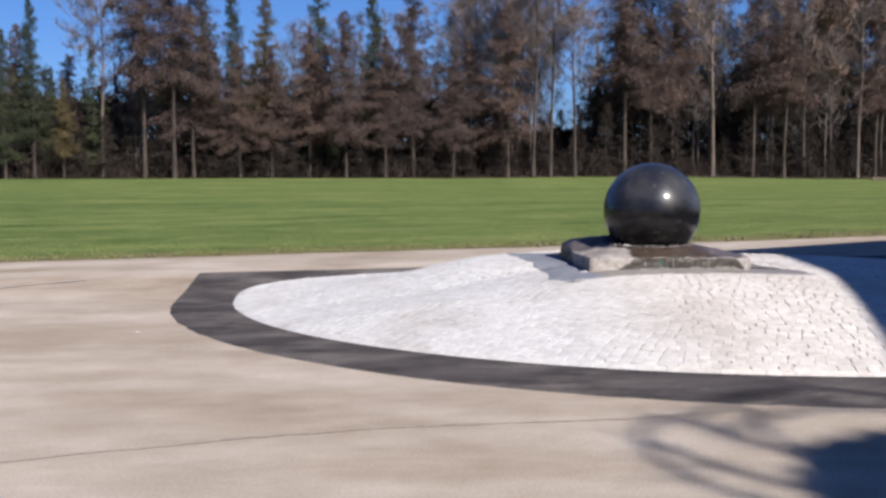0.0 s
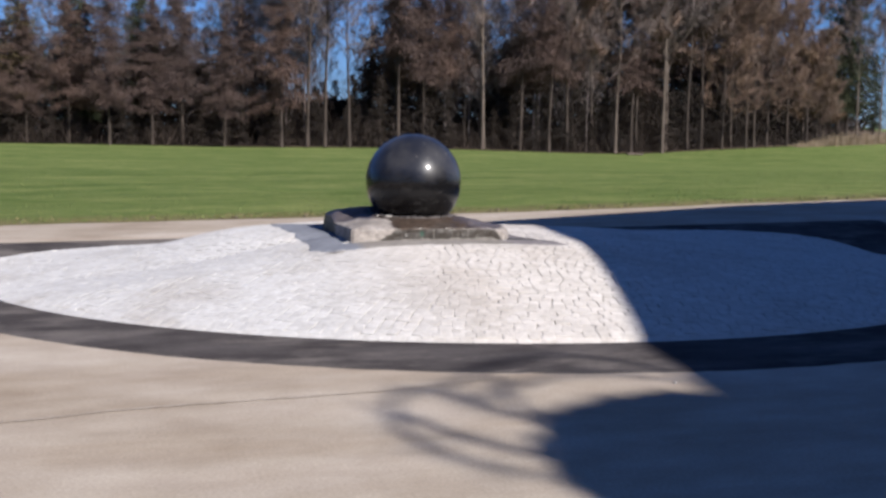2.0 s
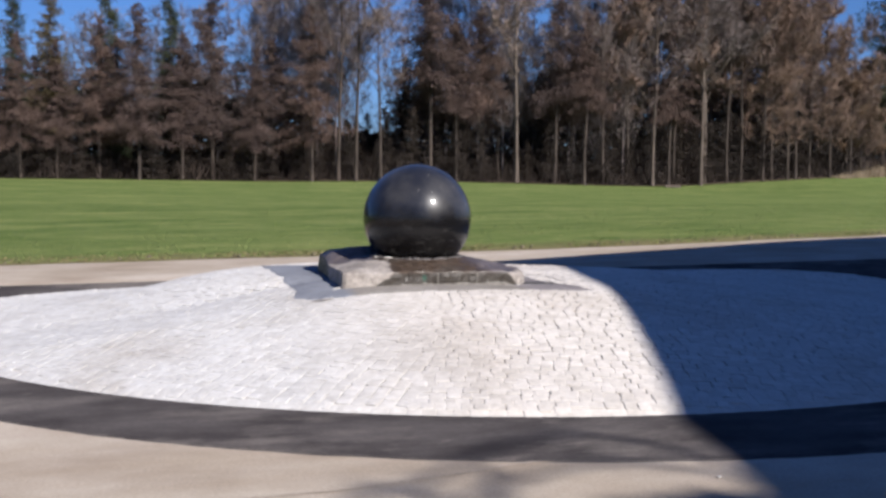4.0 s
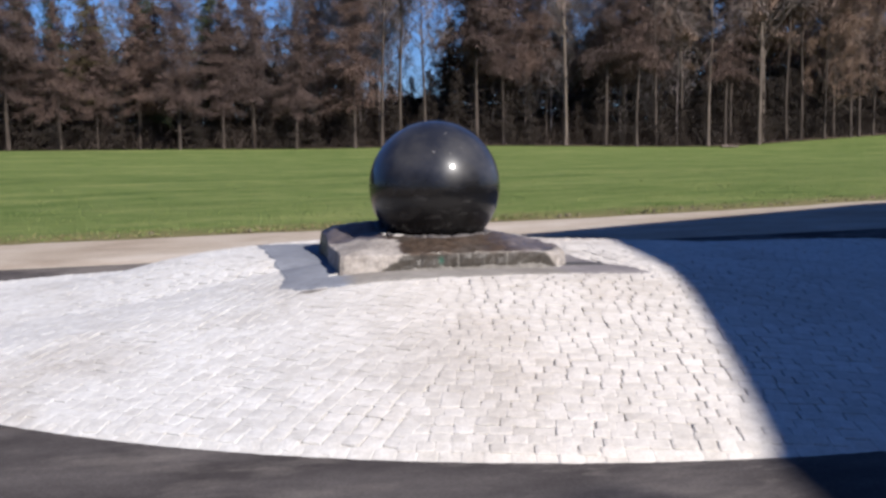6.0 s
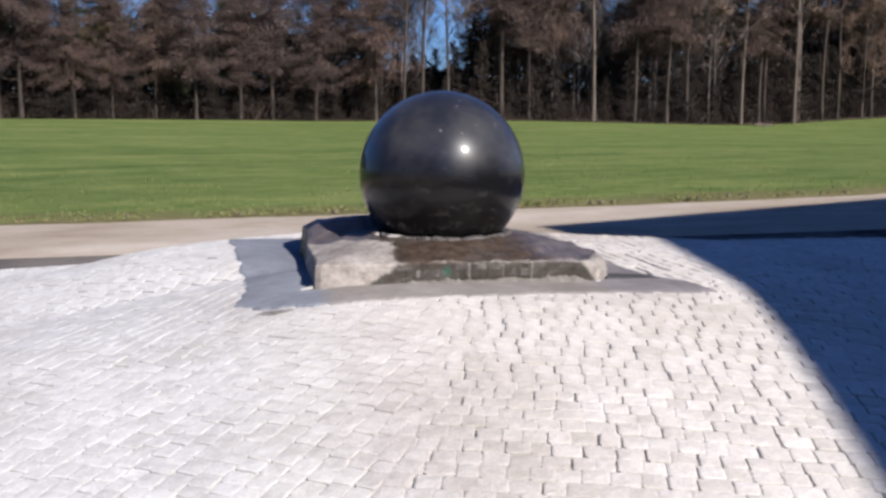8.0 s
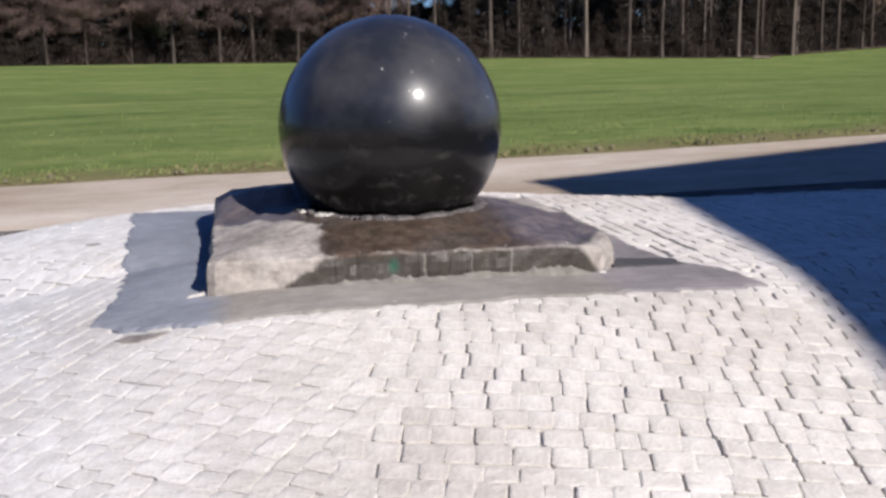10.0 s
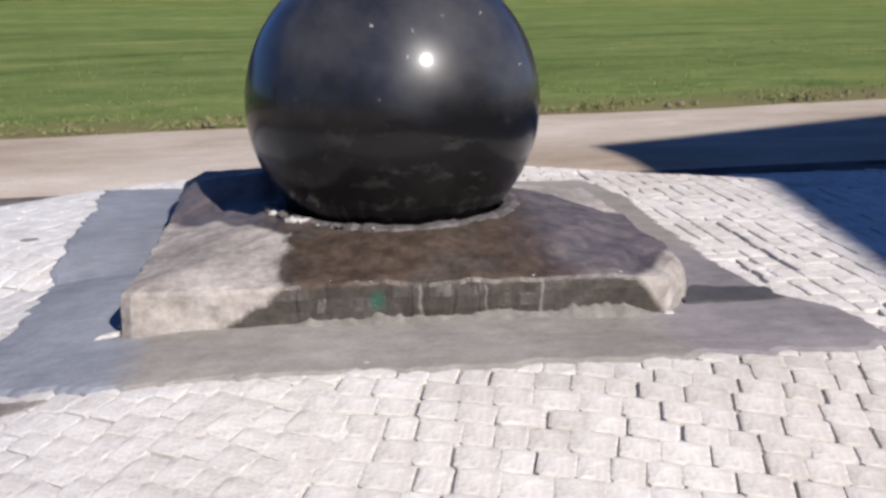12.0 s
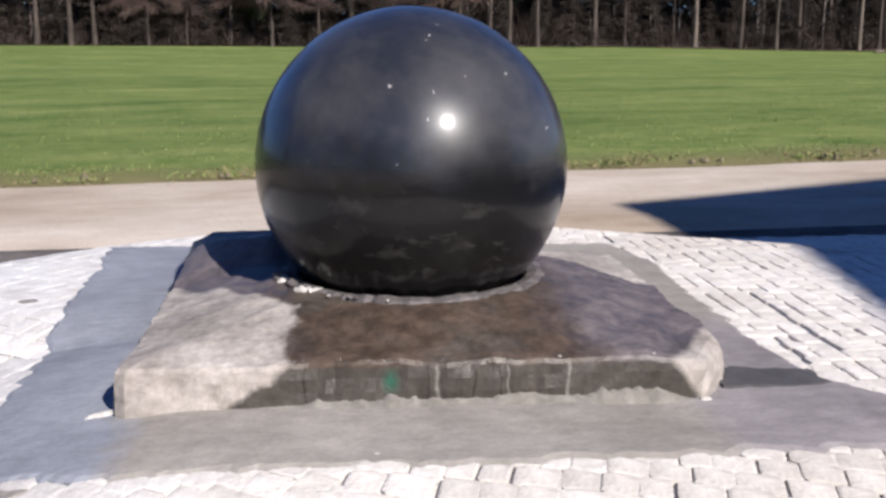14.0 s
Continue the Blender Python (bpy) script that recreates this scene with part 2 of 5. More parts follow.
M_BLADE = island_mottled("grass_blades", [(0, (0.095, 0.128, 0.037)), (0.7, (0.120, 0.152, 0.045)), (1, (0.150, 0.172, 0.058))], 0.7)
M_STRAW = island_mottled("dry_straw_grass", [(0, (0.14, 0.117, 0.056)), (0.5, (0.19, 0.156, 0.08)), (1, (0.12, 0.135, 0.05))], 0.8)
M_BROWN = island_mottled("brown_conifer_twigs", [(0, (0.045, 0.031, 0.026)), (0.5, (0.080, 0.056, 0.047)), (1, (0.128, 0.093, 0.078))])
M_RUSSET = island_mottled("russet_twigs", [(0, (0.095, 0.068, 0.052)), (0.5, (0.150, 0.110, 0.086)), (1, (0.22, 0.165, 0.130))])
M_GREEN = island_mottled("dark_spruce_needles", [(0, (0.022, 0.028, 0.014)), (0.5, (0.036, 0.045, 0.021)), (1, (0.058, 0.067, 0.032))])
M_OLIVE = island_mottled("yellowing_spruce_needles", [(0, (0.048, 0.040, 0.018)), (0.5, (0.080, 0.066, 0.030)), (1, (0.115, 0.095, 0.045))])
M_TWIG = island_mottled("bare_grey_brown_twigs", [(0, (0.105, 0.083, 0.074)), (0.5, (0.165, 0.135, 0.12)), (1, (0.24, 0.20, 0.18))])
M_HAZE = island_mottled("fine_lilac_grey_twigs", [(0, (0.085, 0.073, 0.071)), (0.5, (0.125, 0.110, 0.107)), (1, (0.175, 0.155, 0.150))])
M_TAN = island_mottled("tan_beech_leaves", [(0, (0.12, 0.086, 0.058)), (0.5, (0.18, 0.133, 0.092)), (1, (0.25, 0.19, 0.135))])
# Undergrowth browns with the shade between the trunks put into them.
M_BRUSH = island_mottled("shade_dark_undergrowth", [(0, (0.012, 0.009, 0.008)), (0.6, (0.026, 0.020, 0.016)), (1, (0.060, 0.047, 0.037))])
M_REED = island_mottled("dry_reeds", [(0, (0.20, 0.15, 0.09)), (0.5, (0.30, 0.235, 0.15)), (1, (0.38, 0.31, 0.21))])
# Twig browns near black, to put the wood's low shade into the colour.
M_SHADED_TWIG = island_mottled("shade_dark_brown_twigs", [(0, (0.014, 0.011, 0.009)), (0.5, (0.024, 0.019, 0.015)), (1, (0.040, 0.032, 0.026))])
M_EVERGREEN = island_mottled("evergreen_leaves", [(0, (0.03, 0.05, 0.02)), (1, (0.07, 0.10, 0.04))])
M_BARK = mottled("grey_brown_bark", (0.028, 0.022, 0.018), (0.078, 0.062, 0.051), 1.6, 0.9, 14, 0.02, (3, 3, 0.5))
M_PALE_BARK = mottled("pale_weathered_bark", (0.058, 0.047, 0.038), (0.165, 0.135, 0.110), 1.4, 0.9, 14, 0.02, (3, 3, 0.5))


def make_granite():
    """Polished black granite under a dull film, with lime smudges low down and a few pale chips; its upper colour
    carries a bluish sky haze.
    """
    m, nt, b = mat("polished_black_granite")
    sep = nt.nodes.new("ShaderNodeSeparateXYZ")
    nt.links.new(node(nt, "TexCoord").outputs["Object"], sep.inputs[0])
    speck = noise_tex(nt, 190, 3, 0.6)
    cloud = noise_tex(nt, 3.0, 6, 0.62)
    wipe = noise_tex(nt, 2.4, 5, 0.65, (1.0, 1.0, 2.6))
    smudge = noise_tex(nt, 6.5, 6, 0.72, (1.0, 1.0, 1.9))
    chip = noise_tex(nt, 24, 2, 0.5)
    # Bluish base colour adds the sky's haze to the upper half.
    col = ramp(nt, speck, [(0.45, (0.0135, 0.0145, 0.0200)), (0.70, (0.0165, 0.0175, 0.0235)), (0.80, (0.027, 0.026, 0.026))])
    col = mix(nt, ramp(nt, cloud, [(0.40, (0, 0, 0)), (0.68, (0.9, 0.9, 0.9))]), col, (0.046, 0.045, 0.046))
    low = math_node(nt, "MULTIPLY", math_node(nt, "SUBTRACT", 0.02, sep.outputs[2]), 5.0, True)
    lime = math_node(nt, "MULTIPLY", low, ramp(nt, smudge, [(0.55, (0, 0, 0)), (0.74, (0.75, 0.75, 0.75))]))
    col = mix(nt, lime, col, (0.13, 0.122, 0.115))
    col = mix(nt, ramp(nt, chip, [(0.745, (0, 0, 0)), (0.765, (0.8, 0.8, 0.8))]), col, (0.26, 0.25, 0.245))
    # Below a wavy border the colour drops to near black.
    edge = math_node(nt, "ADD", sep.outputs[2], math_node(nt, "MULTIPLY", math_node(nt, "SUBTRACT", noise_tex(nt, 3.5, 4, 0.6), 0.5), 0.22))
    dry = math_node(nt, "MULTIPLY", math_node(nt, "ADD", edge, 0.03), 6.0, True)
    col = mix(nt, dry, mix(nt, lime, (0.0060, 0.0058, 0.0060), (0.055, 0.052, 0.050)), col)
    set_color(nt, b, col, mix(nt, dry, (0.22, 0.22, 0.22), (0.36, 0.36, 0.36)))
    film = ramp(nt, wipe, [(0.35, (0.045, 0.045, 0.045)), (0.72, (0.16, 0.16, 0.16))])
    weight = mix(nt, dry, (0.22, 0.22, 0.22), ramp(nt, wipe, [(0.35, (0.62, 0.62, 0.62)), (0.75, (0.42, 0.42, 0.42))]))
    b.inputs["Specular IOR Level"].default_value = 0.19
    nt.links.new(weight, b.inputs["Coat Weight"])
    b.inputs["Coat IOR"].default_value = 1.45
    nt.links.new(film, b.inputs["Coat Roughness"])
    return m


M_GRANITE = make_granite()


def make_plinth():
    """Rough-hewn stone, wet and dark where the water runs over its middle, dry at its ends."""
    m, nt, b = mat("hewn_stone_wet_and_dry")
    geo = node(nt, "TexCoord").outputs["Object"]
    sep = nt.nodes.new("ShaderNodeSeparateXYZ")
    nt.links.new(geo, sep.inputs[0])
    x, y, z = sep.outputs
    wob = noise_tex(nt, 5.0, 5, 0.6)
    wobble = math_node(nt, "MULTIPLY", math_node(nt, "SUBTRACT", wob, 0.5), 0.34)
    turnback = math_node(nt, "MULTIPLY", math_node(nt, "MAXIMUM", math_node(nt, "ADD", y, 0.42), 0.0), 0.75)
    lowered = math_node(nt, "MULTIPLY", math_node(nt, "MAXIMUM", math_node(nt, "SUBTRACT", 0.12, z), 0.0), 1.3)
    reach = math_node(nt, "ADD", math_node(nt, "ADD", x, 0.42), math_node(nt, "ADD", turnback, lowered))
    left = math_node(nt, "MULTIPLY", math_node(nt, "ADD", reach, math_node(nt, "MULTIPLY", wobble, 0.7)), 30.0, True)
    corner = math_node(nt, "SUBTRACT", math_node(nt, "MULTIPLY", x, 0.83), math_node(nt, "MULTIPLY", y, 0.55))
    right = math_node(nt, "MULTIPLY", math_node(nt, "SUBTRACT", math_node(nt, "SUBTRACT", math_node(nt, "ADD", 1.085, math_node(nt, "MULTIPLY", wobble, 0.2)), math_node(nt, "MULTIPLY", z, 0.5)), corner), 40.0, True)
    back = math_node(nt, "MULTIPLY", math_node(nt, "ADD", y, 0.47), 25.0, True)
    wet = math_node(nt, "MULTIPLY", left, math_node(nt, "MAXIMUM", right, back))
    behind = math_node(nt, "ADD", math_node(nt, "MULTIPLY", x, 0.64), math_node(nt, "MULTIPLY", y, 0.77))
    wet = math_node(nt, "MULTIPLY", wet, math_node(nt, "MULTIPLY", math_node(nt, "SUBTRACT", math_node(nt, "ADD", 0.65, math_node(nt, "MULTIPLY", wobble, 0.6)), behind), 40.0, True))
    big = noise_tex(nt, 4.0, 5, 0.6)
    fine = noise_tex(nt, 38, 5, 0.65)
    mid = noise_tex(nt, 13, 4, 0.6)
    dry = ramp(nt, big, [(0.3, (0.215, 0.193, 0.173)), (0.7, (0.36, 0.332, 0.305))])
    dry = mix(nt, 1.0, dry, ramp(nt, mid, [(0.32, (0.78, 0.77, 0.76)), (0.66, (1.14, 1.14, 1.14))]), "MULTIPLY")
    rust = ramp(nt, big, [(0.32, (0.040, 0.032, 0.026)), (0.5, (0.060, 0.044, 0.032)), (0.68, (0.056, 0.047, 0.039))])
    # Violet-grey puts the sky's sheen on the wet outer parts into the colour.
    violet = ramp(nt, big, [(0.3, (0.078, 0.068, 0.070)), (0.7, (0.118, 0.104, 0.106))])
    outer = math_node(nt, "MULTIPLY", math_node(nt, "SUBTRACT", math_node(nt, "ADD", math_node(nt, "ABSOLUTE", x), wobble), 0.40), 7.0, True)
    rust = mix(nt, outer, rust, violet)
    rust = mix(nt, 1.0, rust, ramp(nt, mid, [(0.32, (0.72, 0.72, 0.72)), (0.66, (1.25, 1.22, 1.2))]), "MULTIPLY")
    streak = noise_tex(nt, 9, 3, 0.5, (2.2, 0.3, 0.18))
    low = math_node(nt, "MULTIPLY", math_node(nt, "SUBTRACT", 0.108, z), 90.0, True)
    algae = ramp(nt, streak, [(0.35, (0.044, 0.038, 0.032)), (0.60, (0.056, 0.049, 0.041)), (0.80, (0.068, 0.061, 0.052))])
    soaked = mix(nt, low, rust, algae)
    spot = math_node(nt, "SUBTRACT", 1.0, math_node(nt, "MULTIPLY", math_node(nt, "ABSOLUTE", math_node(nt, "ADD", x, 0.115)), 32.0), True)
    spot = math_node(nt, "MULTIPLY", math_node(nt, "MULTIPLY", spot, math_node(nt, "SUBTRACT", 1.0, math_node(nt, "MULTIPLY", math_node(nt, "ABSOLUTE", math_node(nt, "SUBTRACT", z, 0.06)), 22.0), True)), 1.2, True)
    soaked = mix(nt, spot, soaked, (0.025, 0.075, 0.05))
    # Dark drip marks, and pale strokes painted as glints beside them.
    for place, thick, dark in ((-0.012, 0.004, True), (0.015, 0.010, False), (0.124, 0.006, True), (0.20, 0.005, True), (0.225, 0.005, False), (0.40, 0.008, False), (-0.355, 0.006, True)):
        run = math_node(nt, "ADD", x, math_node(nt, "MULTIPLY", math_node(nt, "SUBTRACT", noise_tex(nt, 16, 2), 0.5), 0.03))
        drip = math_node(nt, "SUBTRACT", 1.0, math_node(nt, "DIVIDE", math_node(nt, "ABSOLUTE", math_node(nt, "SUBTRACT", run, place)), thick), True)
        drip = math_node(nt, "MULTIPLY", math_node(nt, "MULTIPLY", drip, low), 0.8)
        soaked = mix(nt, drip, soaked, (0.012, 0.011, 0.009) if dark else (0.19, 0.18, 0.16))
    # A broken pale line paints the glints along the front top edge.
    rim = math_node(nt, "SUBTRACT", 1.0, math_node(nt, "MULTIPLY", math_node(nt, "ABSOLUTE", math_node(nt, "SUBTRACT", z, 0.112)), 130.0), True)
    rim = math_node(nt, "MULTIPLY", rim, ramp(nt, noise_tex(nt, 10, 3, 0.6), [(0.48, (0, 0, 0)), (0.66, (0.5, 0.5, 0.5))]))
    rim = math_node(nt, "MULTIPLY", rim, math_node(nt, "MULTIPLY", math_node(nt, "SUBTRACT", -0.66, y), 20.0, True))
    soaked = mix(nt, rim, soaked, (0.22, 0.205, 0.185))
    col = mix(nt, wet, dry, soaked)
    col = mix(nt, 1.0, col, ramp(nt, fine, [(0.3, (0.7, 0.7, 0.7)), (0.7, (1.15, 1.15, 1.15))]), "MULTIPLY")
    rough = mix(nt, wet, (0.9, 0.9, 0.9), ramp(nt, mid, [(0.35, (0.34, 0.34, 0.34)), (0.65, (0.6, 0.6, 0.6))]))
    set_color(nt, b, col, rough)
    b.inputs["Specular IOR Level"].default_value = 0.3
    bump(nt, b, math_node(nt, "ADD", mid, math_node(nt, "MULTIPLY", fine, 0.4)), 0.55, 0.013)
    return m


M_PLINTH = make_plinth()
M_COLLAR = mottled("damp_mortar", (0.055, 0.049, 0.048), (0.125, 0.115, 0.113), 12.0, 0.6, 40)
M_WALL = mottled("dark_board_wall", (0.06, 0.045, 0.035), (0.10, 0.078, 0.06), 0.6, 0.9, 20)
M_ROOF = mottled("brown_roof_tiles", (0.14, 0.07, 0.05), (0.22, 0.11, 0.08), 2.0, 0.8, 12)


# ---- building helpers ----
def mesh_ob(name, verts, faces, material, parent=None, smooth=False, label=""):
    me = bpy.data.meshes.new(name)
    me.from_pydata([tuple(v) for v in verts], [], [tuple(f) for f in faces])
    me.materials.append(material)
    if smooth:
        me.polygons.foreach_set("use_smooth", [True] * len(me.polygons))
    me.update()
    ob = new(name, me)
    if parent is not None:
        ob.parent = parent
    if label:
        ob["label"] = label
    return ob


def part(name, bm, material, parent, label="", smooth=False):
    me = bpy.data.meshes.new(name)
    bm.to_mesh(me)
    bm.free()
    me.materials.append(material)
    if smooth:
        me.polygons.foreach_set("use_smooth", [True] * len(me.polygons))
    ob = new(name, me)
    ob.parent = parent
    if label:
        ob["label"] = label
    return ob


# ---- the lie of the land ----
FOOT_C, FOOT_A, FOOT_FRONT, FOOT_BACK = (3.6, 12.8), 6.14, 5.70, 1.46
FOOT_SQUARE = 3.2
RING_BACK = 14.47
CROWN = (2.32, 11.36)
MOUND_H = 0.497
BALL = Vector((2.32, 11.34, 1.098))


def lift(x, y):
    """How much higher the road lies behind the mound than in front of it."""
    t = min(max((y - 12.5) / 2.5, 0.0), 1.0)
    return t * t * (3 - 2 * t) * (0.225 + 0.017 * min(max(x, -9.0), 11.0))


def foot_width(y):
    f = min(max((y - 9.0) / 4.0, 0.0), 1.0)
    return FOOT_A + 0.12 * f * f * (3 - 2 * f)


def foot_level(x, y):
    """Below 1 inside the mound's foot."""
    front, left = y < FOOT_C[1], x < FOOT_C[0]
    b = FOOT_FRONT if front else FOOT_BACK
    a = FOOT_A if left else foot_width(y)
    n = 2.0 if front else FOOT_SQUARE
    return (abs((x - FOOT_C[0]) / a) ** n + abs((y - FOOT_C[1]) / b) ** n) ** (1 / n)


def foot_point(angle):
    c, s = math.cos(angle), math.sin(angle)
    e = 2 / FOOT_SQUARE if s > 0 else 1.0
    c, s = math.copysign(abs(c) ** e, c), math.copysign(abs(s) ** e, s)
    y = FOOT_C[1] + FOOT_FRONT * s
    x = FOOT_C[0] + (FOOT_A if c < 0 else foot_width(y if s < 0 else 20.0)) * c
    return x, y if s < 0 else FOOT_C[1] + FOOT_BACK * s


def dome_level(x, y):
    """Below 1 inside the raised part of the mound."""
    back = y > FOOT_C[1]
    n = FOOT_SQUARE if back and x < FOOT_C[0] else 2.0
    return (abs((x - FOOT_C[0]) / FOOT_A) ** n + abs((y - FOOT_C[1]) / (FOOT_BACK if back else FOOT_FRONT)) ** n) ** (1 / n)


def foot_reach(dx, dy):
    """How far the raised part reaches from the crown in the direction (dx, dy)."""
    lo, hi = 0.0, 12.0
    for _ in range(26):
        mid = (lo + hi) / 2
        if dome_level(CROWN[0] + dx * mid, CROWN[1] + dy * mid) < 1:
            lo = mid
        else:
            hi = mid
    return lo


REACH = [foot_reach(math.cos(k * math.pi / 180), math.sin(k * math.pi / 180)) for k in range(361)]


def mound_z(x, y):
    dx, dy = x - CROWN[0], y - CROWN[1]
    a = math.degrees(math.atan2(dy, dx)) % 360
    k = int(a)
    reach = REACH[k] * (1 - a + k) + REACH[k + 1] * (a - k)
    far = math.hypot(dx, dy)
    r = far / reach
    left, back = max(-dx, 0.0) / max(far, 0.1), max(dy, 0.0) / max(far, 0.1)
    left *= min(max((dy + 1.3) / 1.3, 0.0), 1.0)
    flat = 0.31 - 0.08 * left + 0.48 * back
    t = max((1 - r) / (1 - flat), 0.0)
    knee = 0.06 + 0.1 * left
    s = min(max((t - 1 + knee) / (2 * knee), 0.0), 1.0)
    rim = 0.026 * min(max((1 - foot_level(x, y)) / 0.02, 0.0), 1.0)
    top = MOUND_H - 0.040 * min(max((x - 2.7) / 1.3, 0.0), 1.0)
    rise = min(t, 1 - knee) + 2 * knee * (s - s * s / 2)
    base = lift(x, y)
    return base + rim + (top - 0.026 - base) * rise ** (1 + 0.8 * left)


def edge_y(x):
    """The line where the road meets the field."""
    bend = min(max(x - 5.0, 0.0), 11.0)
    return 17.6 + 0.03 * min(x, 16.0) + 0.02 * bend * bend + 0.5 * max(x - 16.0, 0.0)


def field_z(x, y):
    d = (y - edge_y(x)) * 0.97
    if d < -1.5:
        return lift(x, y) - 0.12
    if d < 0:
        return lift(x, y) - 0.12 + 0.11 * (d + 1.5) / 1.5
    far = (y - 19.75 - 0.245 * x - 0.006 * min(max(x, 0.0), 22.0) ** 2 - 0.26 * max(x - 22.0, 0.0)) * 0.97
    hill = 0.03 + 1.36 * min(far / 47.0, 1.0) + 0.004 * max(far - 47.0, 0.0)
    side = min(max((x - 4.0) / 16.0, 0.0), 1.0)
    hill += (0.25 * side * side * (3 - 2 * side) + 0.073 * min(max(x - 36.0, 0.0), 40.0)) * min(max(far, 0.0) / 45.0, 1.2)
    w = min(d / 34.0, 1.0)
    w = w * w * (3 - 2 * w)
    return (lift(x, 20.0) + 0.03 + 0.020 * d) * (1 - w) + hill * w


def graded(near0, near1, step, far):
    inner = list(np.arange(near0, near1 + step / 2, step))
    out, s = [], step
    v = near1
    while v < far:
        s *= 1.35
        v += s
        out.append(v)
    low, s, v = [], step, near0
    while v > -far:
        s *= 1.35
        v -= s
        low.append(v)
    return list(reversed(low)) + inner + out


def build_ground():
    xs, ys = graded(-30, 70, 2.0, 3000), graded(-10, 90, 1.5, 3000)
    verts = [(x, y, field_z(x, y)) for y in ys for x in xs]
    n = len(xs)
    faces = [(j * n + i, j * n + i + 1, (j + 1) * n + i + 1, (j + 1) * n + i) for j in range(len(ys) - 1) for i in range(n - 1)]
    ob = mesh_ob("ground", verts, faces, M_FIELD, smooth=True)
    tagged(ob, "young green crop field rising gently to a wood", "field", kind="structure")


def build_road():
    rng = random.Random(3)
    xs = [-160, -120, -80, -60, -45, -35] + [v * 0.3 for v in range(-100, 160)] + [50, 60, 80, 110, 150, 200]
    verts, faces = [], []
    for x in xs:
        wav = 0.10 * noise.noise((x * 0.8, 0, 0)) + 0.05 * noise.noise((x * 4.0, 5, 0)) + rng.uniform(-0.02, 0.02)
        e = edge_y(x) + wav
        ys = [-70, 0, 8] + [12.4 + 0.2 * k for k in range(14)] + [15.6, e - 1.0, e - 0.12, e]
        verts += [(x, y, lift(x, y) - (0.012 if y == e else 0.0)) for y in ys]
    n = len(ys)
    for i in range(len(xs) - 1):
        for j in range(n - 1):
            a = i * n + j
            faces.append((a, a + n, a + n + 1, a + 1))
    ob = mesh_ob("road", verts, faces, M_ROAD)
    tagged(ob, "pale sandy worn asphalt road round the mound", "road", kind="structure")


def strip(name, pts, width, z, material, label, seed=1):
    """A thin uneven band laid on the road along a few points."""
    rng = random.Random(seed)
    dense = []
    for (x0, y0), (x1, y1) in zip(pts, pts[1:]):
        n = max(2, int(math.hypot(x1 - x0, y1 - y0) / 0.06))
        dense += [(x0 + (x1 - x0) * k / n, y0 + (y1 - y0) * k / n) for k in range(n)]
    verts, faces = [], []
    for i, (x, y) in enumerate(dense):
        off = 0.05 * noise.noise((i * 0.09, seed, 0)) + 0.02 * noise.noise((i * 0.5, seed, 3))
        w = width * (0.65 + 0.7 * rng.random())
        verts += [(x, y + off - w / 2, z + lift(x, y)), (x, y + off + w / 2, z + lift(x, y))]
    faces = [(2 * i, 2 * i + 2, 2 * i + 3, 2 * i + 1) for i in range(len(dense) - 1)]
    return tagged(mesh_ob(name, verts, faces, material), label, name.replace("_", " "), kind="structure")


def ring_outer(angle):
    """The ring's outer edge: round in front and on one side, cut straight along the back."""
    c, s = math.cos(angle), math.sin(angle)
    fx, fy = foot_point(angle)
    ux, uy = fx - FOOT_C[0], fy - FOOT_C[1]
    far = math.hypot(ux, uy)
    if c < 0 and s <= 0:
        return FOOT_C[0] + (FOOT_A + 0.68) * c, FOOT_C[1] + (FOOT_FRONT + 1.03) * s
    if s <= 0:
        width = 1.03 + (0.68 - 1.03) * c * c + 0.85 * c ** 4
    else:
        side = FOOT_A + (0.68 if c < 0 else 1.65)
        k = min(side / max(abs(ux), 1e-6), (RING_BACK - FOOT_C[1]) / max(uy, 1e-6))
        width = far * (max(k, 1.003) - 1)
    return fx + ux / far * width, fy + uy / far * width


def build_ring():
    n = 480
    verts, faces = [], []
    for i in range(n):
        a = 2 * math.pi * i / n
        fx, fy = foot_point(a)
        ox, oy = ring_outer(a)
        jit = 0.022 * noise.noise((i * 0.33, 1, 0)) + 0.012 * noise.noise((i * 1.3, 7, 0))
        d = Vector((ox - FOOT_C[0], oy - FOOT_C[1])).normalized()
        ox, oy = ox + d.x * jit, oy + d.y * jit
        ix, iy = FOOT_C[0] + (fx - FOOT_C[0]) * 0.993, FOOT_C[1] + (fy - FOOT_C[1]) * 0.993
        band = [(ix, iy, 0.006)] + [(ix + (ox - ix) * k / 6, iy + (oy - iy) * k / 6, 0.010) for k in range(1, 6)] + [(ox - d.x * 0.03, oy - d.y * 0.03, 0.008), (ox, oy, -0.004)]
        verts += [(x, y, z + lift(x, y)) for x, y, z in band]
    for i in range(n):
        j = (i + 1) % n
        for k in range(7):
            faces.append((8 * i + k, 8 * i + k + 1, 8 * j + k + 1, 8 * j + k))
    ob = mesh_ob("asphalt_ring", verts, faces, M_ASPHALT)
    tagged(ob, "dark new asphalt band round the foot of the paved mound", "asphalt", kind="structure")


# ---- the paved mound ----
BED_Y = (10.14, 13.0)


def bed_sides(y):
    return 1.03 - 0.06 * max(y - 11.2, 0.0), 3.55 + 0.19 * min(max((10.8 - y) / 0.2, 0.0), 1.0)


